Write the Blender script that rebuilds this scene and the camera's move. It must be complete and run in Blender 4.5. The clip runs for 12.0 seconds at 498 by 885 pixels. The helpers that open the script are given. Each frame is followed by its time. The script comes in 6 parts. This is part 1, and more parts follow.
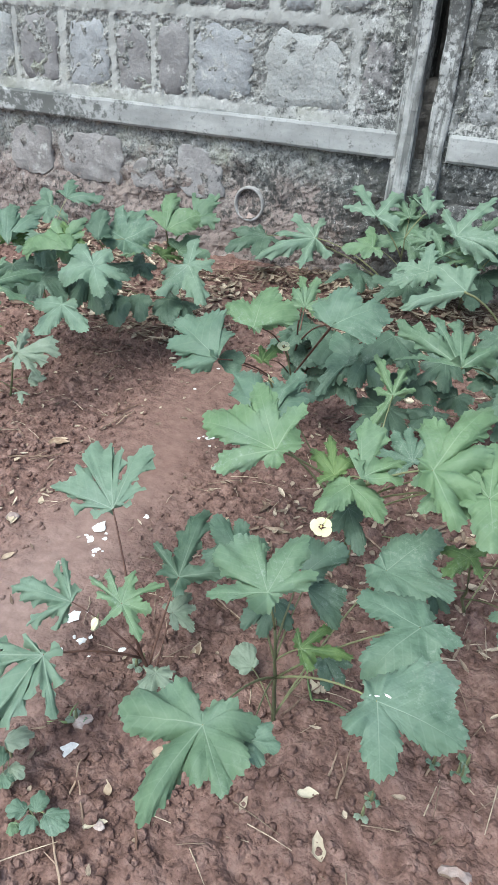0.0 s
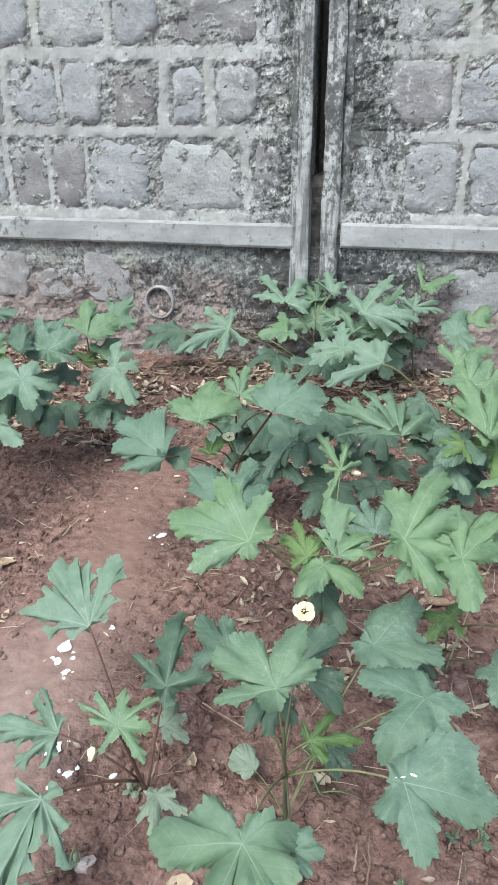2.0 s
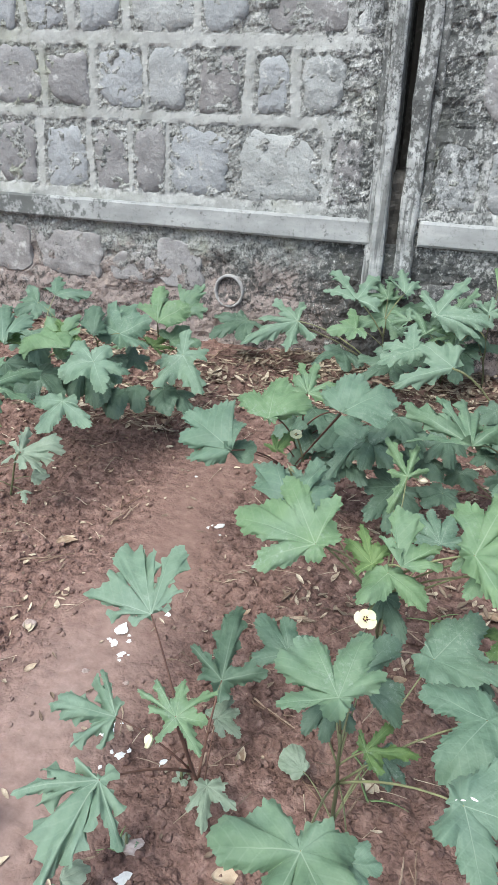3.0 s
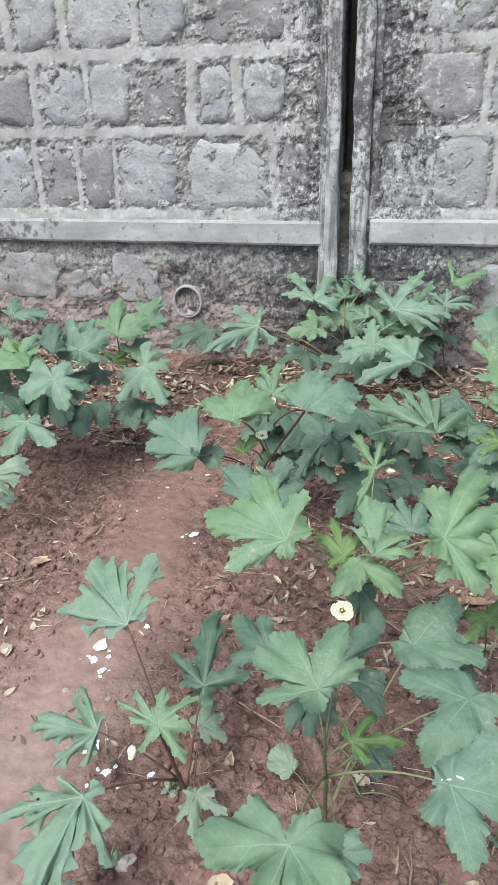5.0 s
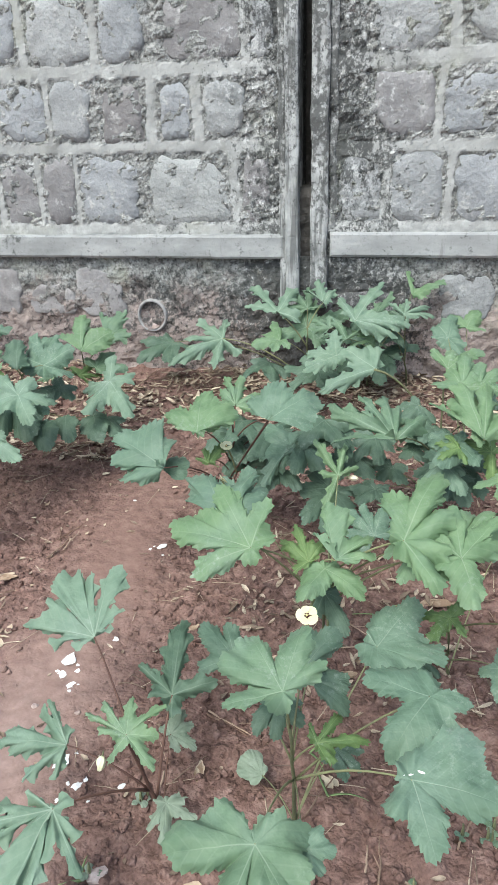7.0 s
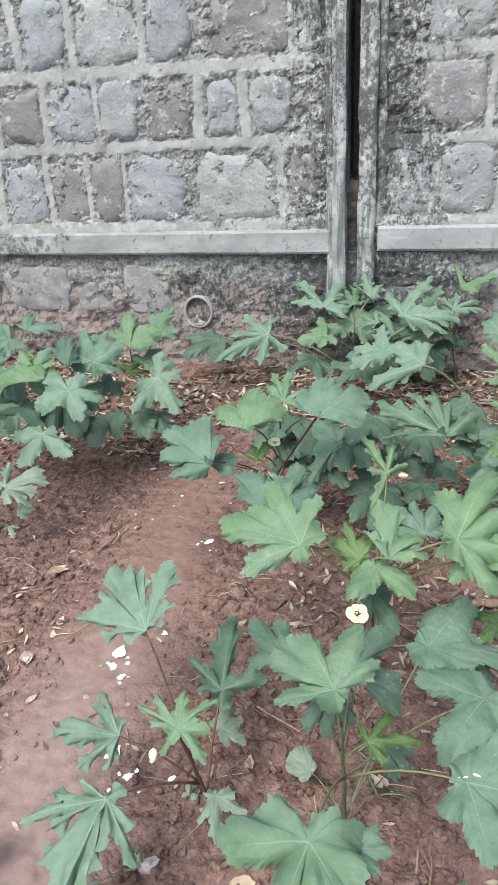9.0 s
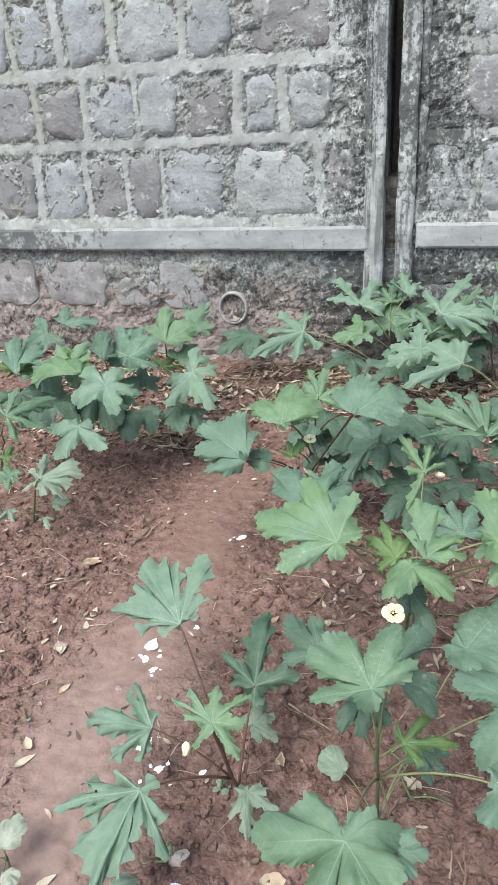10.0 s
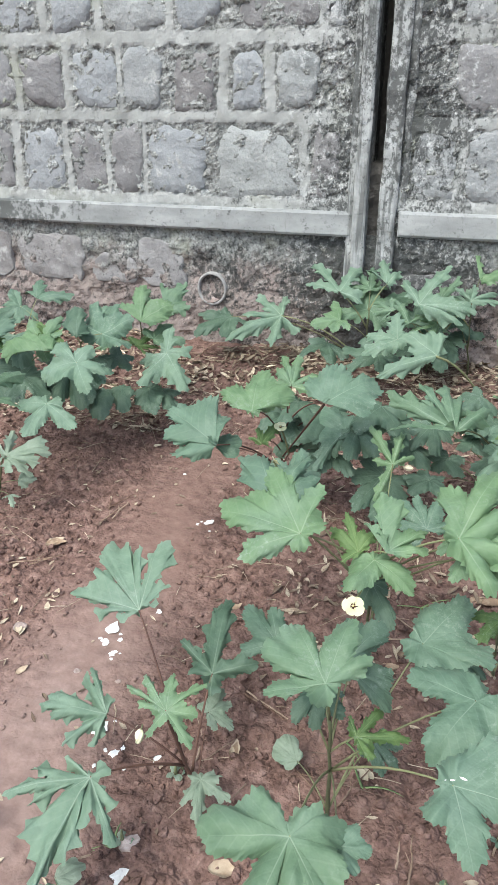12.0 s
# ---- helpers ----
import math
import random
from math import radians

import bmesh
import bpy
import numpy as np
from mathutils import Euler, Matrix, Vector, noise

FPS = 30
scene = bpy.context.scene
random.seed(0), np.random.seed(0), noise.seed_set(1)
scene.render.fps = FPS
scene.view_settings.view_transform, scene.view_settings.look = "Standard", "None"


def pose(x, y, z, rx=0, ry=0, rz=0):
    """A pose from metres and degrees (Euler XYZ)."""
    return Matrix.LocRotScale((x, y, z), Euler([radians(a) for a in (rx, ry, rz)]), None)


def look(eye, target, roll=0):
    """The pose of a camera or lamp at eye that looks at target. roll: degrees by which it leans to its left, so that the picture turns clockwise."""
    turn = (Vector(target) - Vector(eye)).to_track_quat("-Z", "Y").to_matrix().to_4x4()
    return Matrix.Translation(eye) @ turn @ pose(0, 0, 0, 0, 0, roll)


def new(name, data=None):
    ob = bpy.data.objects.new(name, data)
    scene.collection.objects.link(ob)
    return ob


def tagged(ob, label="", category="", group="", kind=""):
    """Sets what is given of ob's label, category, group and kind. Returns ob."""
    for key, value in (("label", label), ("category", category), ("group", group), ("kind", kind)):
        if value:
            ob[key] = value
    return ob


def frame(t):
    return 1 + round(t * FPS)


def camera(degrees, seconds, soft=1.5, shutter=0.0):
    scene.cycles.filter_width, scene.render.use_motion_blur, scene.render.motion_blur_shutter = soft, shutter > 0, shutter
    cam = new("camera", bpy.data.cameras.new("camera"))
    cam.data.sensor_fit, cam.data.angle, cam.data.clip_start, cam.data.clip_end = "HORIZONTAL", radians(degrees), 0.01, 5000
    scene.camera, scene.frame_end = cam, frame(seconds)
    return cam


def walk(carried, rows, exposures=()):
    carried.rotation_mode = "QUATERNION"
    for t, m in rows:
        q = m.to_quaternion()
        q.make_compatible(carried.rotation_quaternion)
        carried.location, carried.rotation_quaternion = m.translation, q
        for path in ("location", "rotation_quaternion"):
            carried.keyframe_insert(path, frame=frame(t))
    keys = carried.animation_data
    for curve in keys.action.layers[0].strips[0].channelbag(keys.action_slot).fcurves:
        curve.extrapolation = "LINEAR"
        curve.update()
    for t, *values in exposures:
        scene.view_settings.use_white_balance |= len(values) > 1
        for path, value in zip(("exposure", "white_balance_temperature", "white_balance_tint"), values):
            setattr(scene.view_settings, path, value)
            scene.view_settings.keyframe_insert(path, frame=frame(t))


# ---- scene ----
cam = camera(39.8, 12.0, soft=0.95)
PATH = [
    (0, (0.757, 0.21, 1.288), (0.122, 1.78, 0.223), 3.5),
    (0.5, (0.812, 0.238, 1.284), (0.345, 1.87, 0.226), 3.3),
    (1, (0.829, 0.247, 1.294), (0.259, 1.897, 0.319), 2.7),
    (1.5, (0.706, 0.191, 1.318), (0.146, 1.886, 0.417), 0.6),
    (2, (0.654, 0.17, 1.315), (0.211, 1.925, 0.465), -0.4),
    (2.5, (0.63, 0.189, 1.318), (0.13, 1.921, 0.451), -1.1),
    (2.7, (0.616, 0.182, 1.335), (0.053, 1.883, 0.446), 1.6),
    (4.3, (0.584, 0.157, 1.316), (-0.047, 1.853, 0.463), 0.8),
    (4.5, (0.594, 0.167, 1.313), (0.03, 1.874, 0.437), -0.0),
    (5, (0.627, 0.17, 1.31), (0.116, 1.906, 0.459), -1.7),
    (5.5, (0.638, 0.16, 1.32), (0.177, 1.922, 0.492), -1.9),
    (6, (0.641, 0.146, 1.332), (0.126, 1.901, 0.523), -2.7),
    (6.5, (0.65, 0.152, 1.327), (0.2, 1.916, 0.498), -2.6),
    (7, (0.651, 0.149, 1.315), (0.22, 1.921, 0.494), -1.9),
    (7.5, (0.664, 0.137, 1.328), (0.297, 1.937, 0.536), -4.3),
    (7.7, (0.642, 0.147, 1.329), (0.157, 1.904, 0.506), -3.4),
    (9.3, (0.633, 0.145, 1.318), (0.067, 1.878, 0.494), -3.8),
    (9.5, (0.634, 0.146, 1.321), (0.044, 1.879, 0.514), -5.1),
    (10, (0.614, 0.144, 1.311), (-0.014, 1.852, 0.482), -3.3),
    (10.5, (0.617, 0.142, 1.323), (-0.006, 1.87, 0.532), -2.2),
    (11, (0.614, 0.131, 1.329), (-0.034, 1.866, 0.573), -2.6),
    (11.5, (0.611, 0.12, 1.327), (-0.04, 1.854, 0.571), -2.1),
    (12, (0.629, 0.173, 1.319), (0.069, 1.878, 0.436), -0.2),
]
walk(cam, [(t, look(eye, target, roll)) for t, eye, target, roll in PATH],
     exposures=[(0.0, 0.87, 5950, 0), (0.9, 0.88, 5850, -1), (2.2, 0.94, 6100, 2), (12.0, 0.94, 6200, 2)])

# ---- light: a bright, thinly overcast day ----
world = bpy.data.worlds.new("sky")
scene.world = world
world.use_nodes = True
wn = world.node_tree
sky = wn.nodes.new("ShaderNodeTexSky")
sky.sky_type = "NISHITA"
sky.sun_disc = False
sky.sun_elevation = radians(58)
sky.sun_rotation = radians(200)
sky.dust_density = 4.0
sky.air_density = 0.7
wn.links.new(sky.outputs[0], wn.nodes["Background"].inputs[0])
wn.nodes["Background"].inputs[1].default_value = 0.15
sun_data = bpy.data.lights.new("sun", "SUN")
sun_data.energy = 1.5
sun_data.angle = radians(40)
sun_data.color = (1.0, 0.98, 0.95)
sun = new("sun", sun_data)
sun.matrix_world = look((-1.2, -3.3, 6.0), (0, 0, 0))

WALL_Y = 3.75


# ---- materials ----
class Nodes:
    """A short hand for building one node material."""

    def __init__(self, name, rough=0.8, spec=0.3):
        self.mat = bpy.data.materials.new(name)
        self.mat.use_nodes = True
        self.tree = self.mat.node_tree
        self.bsdf = self.tree.nodes["Principled BSDF"]
        self.bsdf.inputs["Roughness"].default_value = rough
        self.bsdf.inputs["Specular IOR Level"].default_value = spec
        self.place = self.add("ShaderNodeNewGeometry").outputs["Position"]

    def add(self, kind, **values):
        node = self.tree.nodes.new(kind)
        for key, value in values.items():
            setattr(node, key, value)
        return node

    def link(self, a, b):
        self.tree.links.new(a, b)

    def noise(self, scale, detail=4.0, rough=0.6, at=None, stretch=None, shift=0.0):
        vec = at or self.place
        if stretch or shift:
            m = self.add("ShaderNodeMapping")
            m.inputs["Location"].default_value = (shift, shift * 1.7, shift * 0.6)
            m.inputs["Scale"].default_value = stretch or (1, 1, 1)
            self.link(vec, m.inputs[0])
            vec = m.outputs[0]
        n = self.add("ShaderNodeTexNoise")
        n.inputs["Scale"].default_value = scale
        n.inputs["Detail"].default_value = detail
        n.inputs["Roughness"].default_value = rough
        self.link(vec, n.inputs["Vector"])
        return n.outputs["Fac"]

    def ramp(self, fac, *stops):
        r = self.add("ShaderNodeValToRGB")
        el = r.color_ramp.elements
        while len(el) < len(stops):
            el.new(0.5)
        for e, (p, c) in zip(el, stops):
            e.position = p
            e.color = (*c, 1) if isinstance(c, tuple) else (c, c, c, 1)
        self.link(fac, r.inputs[0])
        return r.outputs[0]

    def mix(self, fac, a, b, blend="MIX"):
        m = self.add("ShaderNodeMix", data_type="RGBA", blend_type=blend)
        for sock, v in ((m.inputs[0], fac), (m.inputs[6], a), (m.inputs[7], b)):
            if isinstance(v, tuple):
                sock.default_value = (*v, 1)
            elif isinstance(v, (int, float)):
                sock.default_value = v
            else:
                self.link(v, sock)
        return m.outputs[2]

    def math(self, op, a, b=0.0, c=0.0):
        m = self.add("ShaderNodeMath", operation=op)
        for sock, v in zip(m.inputs, (a, b, c)):
            if isinstance(v, (int, float)):
                sock.default_value = v
            else:
                self.link(v, sock)
        return m.outputs[0]

    def split(self, vec=None):
        s = self.add("ShaderNodeSeparateXYZ")
        self.link(vec or self.place, s.inputs[0])
        return s.outputs

    def rand(self):
        return self.add("ShaderNodeObjectInfo").outputs["Random"]

    def bump(self, height, strength=0.5, distance=0.01, under=None):
        b = self.add("ShaderNodeBump")
        b.inputs["Strength"].default_value = strength
        b.inputs["Distance"].default_value = distance
        self.link(height, b.inputs["Height"])
        if under:
            self.link(under, b.inputs["Normal"])
        self.link(b.outputs[0], self.bsdf.inputs["Normal"])
        return b.outputs[0]

    def colour(self, c):
        if isinstance(c, tuple):
            self.bsdf.inputs["Base Color"].default_value = (*c, 1)
        else:
            self.link(c, self.bsdf.inputs["Base Color"])
        return self


def weathering(n, base, amount=1.0):
    """Black lichen on old cement: blotches everywhere, heavy beside the wall's open joint and on the footing."""
    x, y, z = n.split()
    near = n.math("SUBTRACT", 1.0, n.math("MULTIPLY", n.math("ABSOLUTE", n.math("SUBTRACT", x, 0.13)), 1.75))
    near = n.math("MAXIMUM", near, 0.0)
    low = n.math("MULTIPLY", n.math("SUBTRACT", 0.80, z), 2.2)
    low = n.math("MINIMUM", n.math("MAXIMUM", low, 0.0), 0.62)
    big = n.noise(2.2, 3.0, 0.6)
    fine = n.noise(36.0, 8.0, 0.82, stretch=(1, 1, 0.8))
    s = n.math("ADD", n.math("MULTIPLY", near, 0.25), n.math("MULTIPLY", low, 0.13))
    s = n.math("ADD", s, n.math("MULTIPLY", n.math("SUBTRACT", big, 0.5), 0.42))
    s = n.math("ADD", s, fine)
    mask = n.ramp(n.math("MULTIPLY", s, amount), (0.60, 0.0), (0.68, 1.0))
    chalk = n.ramp(n.math("ADD", n.noise(24.0, 7.0, 0.8, shift=13.0), n.math("MULTIPLY", near, 0.10)), (0.57, 0.0), (0.66, 0.8))
    base = n.mix(n.math("MULTIPLY", chalk, n.math("MINIMUM", n.math("MULTIPLY", near, 3.0), 1.0)), base, (0.56, 0.57, 0.56))
    return n.mix(n.math("MULTIPLY", mask, 0.84), base, (0.045, 0.048, 0.047)), mask


def mortar_material():
    """Gritty bedding mortar; along the joints ("joint" of the mesh) a smoother, paler pointing; earth splashed on the foot."""
    n = Nodes("cement_mortar", 0.95, 0.15)
    a = n.noise(6.0, 6.0, 0.68)
    bed = n.ramp(a, (0.3, (0.175, 0.18, 0.171)), (0.5, (0.28, 0.286, 0.273)), (0.7, (0.41, 0.418, 0.404)))
    grit = n.noise(60.0, 6.0, 0.8)
    bed = n.mix(n.ramp(grit, (0.40, 0.75), (0.53, 0.0)), bed, (0.065, 0.067, 0.062))
    bed = n.mix(n.ramp(n.noise(48.0, 6.0, 0.8, shift=6.0), (0.56, 0.0), (0.66, 0.7)), bed, (0.52, 0.53, 0.515))
    c = n.noise(4.5, 6.0, 0.66, shift=2.0)
    pale = n.ramp(c, (0.32, (0.26, 0.266, 0.254)), (0.5, (0.345, 0.353, 0.339)), (0.68, (0.44, 0.449, 0.433)))
    joint = n.add("ShaderNodeAttribute", attribute_name="joint").outputs["Fac"]
    edge = n.math("ADD", joint, n.math("MULTIPLY", n.math("SUBTRACT", n.noise(30.0, 5.0, 0.7, shift=1.0), 0.5), 1.3))
    base = n.mix(n.ramp(edge, (0.46, 0.0), (0.62, 1.0)), bed, pale)
    green = n.noise(3.0, 4.0, 0.6, shift=4.0)
    base = n.mix(n.ramp(green, (0.54, 0.0), (0.72, 0.45)), base, (0.27, 0.285, 0.195))
    x, y, z = n.split()
    foot = n.math("ADD", n.math("MULTIPLY", n.math("SUBTRACT", 0.70, z), 1.3), n.math("SUBTRACT", n.noise(7.0, 6.0, 0.7, shift=9.0), 0.5))
    base = n.mix(n.ramp(foot, (0.10, 0.0), (0.42, 0.8)), base, (0.27, 0.215, 0.195))
    # lime washed down and caught above the plinth band
    above = n.math("SUBTRACT", 1.0, n.math("MULTIPLY", n.math("ABSOLUTE", n.math("SUBTRACT", z, 0.88)), 7.0))
    lime = n.math("ADD", n.math("MULTIPLY", n.math("MAXIMUM", above, 0.0), 0.12), n.noise(13.0, 7.0, 0.75, shift=17.0))
    base = n.mix(n.ramp(lime, (0.60, 0.0), (0.74, 0.65)), base, (0.54, 0.55, 0.535))
    out, mask = weathering(n, base)
    n.colour(out)
    h = n.math("ADD", n.noise(42.0, 4.0, 0.6), n.math("MULTIPLY", n.noise(11.0, 4.0, 0.6), 0.8))
    n.bump(n.math("MULTIPLY", h, n.math("SUBTRACT", 1.0, n.math("MULTIPLY", n.math("MINIMUM", joint, 1.0), 0.85))), 0.75, 0.020)
    return n.mat


def stone_material(name, dark, mid, light):
    n = Nodes(name, 0.85, 0.25)
    r = n.rand()
    shift = n.add("ShaderNodeCombineXYZ")
    n.link(n.math("MULTIPLY", r, 31.0), shift.inputs[0])
    at = n.add("ShaderNodeVectorMath", operation="ADD")
    n.link(n.place, at.inputs[0])
    n.link(shift.outputs[0], at.inputs[1])
    a = n.noise(7.0, 5.0, 0.6, at=at.outputs[0])
    base = n.ramp(a, (0.3, dark), (0.5, mid), (0.72, light))
    speck = n.noise(120.0, 5.0, 0.7, at=at.outputs[0])
    base = n.mix(n.ramp(speck, (0.35, 0.4), (0.5, 0.0)), base, (0.12, 0.12, 0.12))
    base = n.mix(n.math("MULTIPLY", r, 0.35), base, (0.30, 0.31, 0.32))
    # cement smeared over the face
    smear = n.noise(11.0, 6.0, 0.7, at=at.outputs[0], shift=3.0)
    base = n.mix(n.ramp(smear, (0.58, 0.0), (0.68, 0.75)), base, (0.47, 0.47, 0.45))
    out, mask = weathering(n, base, 0.93)
    n.colour(out)
    h = n.math("ADD", n.noise(16.0, 4.0, 0.55, at=at.outputs[0]), n.math("MULTIPLY", n.noise(60.0, 2.0, 0.5, at=at.outputs[0]), 0.25))
    n.bump(h, 0.62, 0.024)
    return n.mat


def concrete_material():
    n = Nodes("smooth_concrete", 0.85, 0.25)
    a = n.noise(6.0, 6.0, 0.62, stretch=(0.5, 1, 1.2))
    base = n.ramp(a, (0.3, (0.23, 0.238, 0.234)), (0.55, (0.33, 0.34, 0.335)), (0.75, (0.45, 0.46, 0.452)))
    streak = n.noise(26.0, 5.0, 0.7, stretch=(1.0, 1.0, 0.16))
    x, y, z = n.split()
    far = n.math("MINIMUM", n.math("MAXIMUM", n.math("MULTIPLY", n.math("SUBTRACT", -1.3, x), 0.25), 0.0), 0.16)
    base = n.mix(n.ramp(streak, (0.60, 0.0), (0.72, 0.5)), base, (0.12, 0.122, 0.12))
    base = n.mix(n.ramp(n.math("ADD", n.noise(17.0, 6.0, 0.75, shift=8.0), far), (0.60, 0.0), (0.67, 0.8)), base, (0.075, 0.08, 0.075))
    base = n.mix(n.ramp(n.noise(40.0, 7.0, 0.8, shift=3.0), (0.55, 0.0), (0.66, 0.55)), base, (0.14, 0.142, 0.138))
    n.colour(base)
    n.bump(n.math("ADD", n.noise(45.0, 6.0, 0.7), n.noise(12.0, 3.0, 0.5)), 0.4, 0.006)
    return n.mat


def post_material(name, grime=0.0):
    n = Nodes(name, 0.9, 0.2)
    a = n.noise(10.0, 5.0, 0.6)
    base = n.ramp(a, (0.32, (0.24, 0.248, 0.242)), (0.52, (0.36, 0.371, 0.362)), (0.68, (0.48, 0.492, 0.482)))
    x, y, z = n.split()
    up = n.math("MULTIPLY", n.math("MINIMUM", n.math("MAXIMUM", n.math("SUBTRACT", z, 0.8), 0.0), 0.5), 0.16)
    spots = n.math("ADD", n.noise(42.0, 7.0, 0.8, stretch=(1, 1, 0.8)), n.math("MULTIPLY", n.noise(7.0, 3.0, 0.5, shift=5.0), 0.35))
    base = n.mix(n.ramp(n.math("ADD", n.math("ADD", spots, up), grime), (0.74, 0.0), (0.82, 0.8)), base, (0.06, 0.062, 0.06))
    # long runs of grime down the cast faces
    run = n.noise(34.0, 4.0, 0.6, stretch=(1.0, 0.4, 0.07), shift=4.0)
    base = n.mix(n.ramp(n.math("ADD", run, grime * 0.4), (0.50, 0.0), (0.60, 0.72)), base, (0.10, 0.104, 0.10))
    n.colour(base)
    n.bump(n.noise(45.0, 4.0, 0.6), 0.6, 0.010)
    return n.mat


def soil_material():
    n = Nodes("red_soil", 0.95, 0.12)
    x, y, z = n.split()
    clods = n.noise(24.0, 8.0, 0.68)
    base = n.ramp(clods, (0.32, (0.077, 0.046, 0.038)), (0.5, (0.170, 0.106, 0.088)), (0.68, (0.275, 0.184, 0.157)))
    dry = n.noise(2.6, 5.0, 0.6)
    base = n.mix(n.ramp(dry, (0.45, 0.0), (0.7, 0.5)), base, (0.227, 0.144, 0.118))
    # the trodden, dry strip between the rows of plants
    centre = n.math("ADD", n.math("MULTIPLY", y, -0.13), -0.03)
    wob = n.math("MULTIPLY", n.math("SUBTRACT", n.noise(3.0, 5.0, 0.65, shift=2.0), 0.5), 0.34)
    off = n.math("ABSOLUTE", n.math("ADD", n.math("SUBTRACT", x, centre), wob))
    width = n.math("SUBTRACT", 0.26, n.math("MULTIPLY", n.math("MAXIMUM", n.math("SUBTRACT", y, 1.6), 0.0), 0.05))
    trod = n.ramp(n.math("SUBTRACT", width, off), (0.0, 0.0), (0.22, 1.0))
    near = n.ramp(n.math("MULTIPLY", y, 0.3), (0.60, 1.0), (0.95, 0.0))
    begin = n.ramp(n.math("ADD", n.math("MULTIPLY", y, 0.5), 0.5), (0.15, 0.0), (0.7, 1.0))
    trod = n.math("MULTIPLY", n.math("MULTIPLY", n.math("MULTIPLY", trod, near), begin), 0.72)
    dust = n.ramp(n.noise(30.0, 6.0, 0.6), (0.3, (0.232, 0.162, 0.140)), (0.7, (0.333, 0.248, 0.219)))
    # the strip's colour turns darker towards the wall
    far_tone = n.ramp(n.noise(30.0, 6.0, 0.6), (0.3, (0.172, 0.107, 0.088)), (0.7, (0.243, 0.161, 0.134)))
    dust = n.mix(n.ramp(n.math("ADD", n.math("MULTIPLY", y, 0.4), n.math("MULTIPLY", n.noise(3.0, 4.0, 0.6), 0.2)), (0.60, 0.0), (0.82, 1.0)), dust, far_tone)
    out = n.mix(trod, base, dust)
    specks = n.noise(85.0, 2.0, 0.5, shift=7.0)
    out = n.mix(n.ramp(specks, (0.73, 0.0), (0.77, 0.6)), out, (0.34, 0.25, 0.19))
    n.colour(out)
    bent = n.add("ShaderNodeVectorMath", operation="ADD")
    wob = n.add("ShaderNodeTexNoise")
    wob.inputs["Scale"].default_value = 40.0
    scaled = n.add("ShaderNodeVectorMath", operation="SCALE")
    scaled.inputs["Scale"].default_value = 0.02
    n.link(n.place, wob.inputs["Vector"])
    n.link(wob.outputs["Color"], scaled.inputs[0])
    n.link(n.place, bent.inputs[0])
    n.link(scaled.outputs[0], bent.inputs[1])
    cells = []
    for size in (38.0, 95.0):
        vor = n.add("ShaderNodeTexVoronoi")
        vor.inputs["Scale"].default_value = size
        n.link(bent.outputs[0], vor.inputs["Vector"])
        cells.append(n.math("SUBTRACT", 1.0, vor.outputs["Distance"]))
    h = n.math("ADD", n.math("MULTIPLY", cells[0], 0.65), n.math("MULTIPLY", cells[1], 0.35))
    h = n.math("ADD", h, n.math("MULTIPLY", n.noise(60.0, 3.0, 0.55), 0.5))
    h = n.math("MULTIPLY", h, n.math("SUBTRACT", 1.0, n.math("MULTIPLY", trod, 1.2)))
    n.bump(h, 0.70, 0.018)
    return n.mat


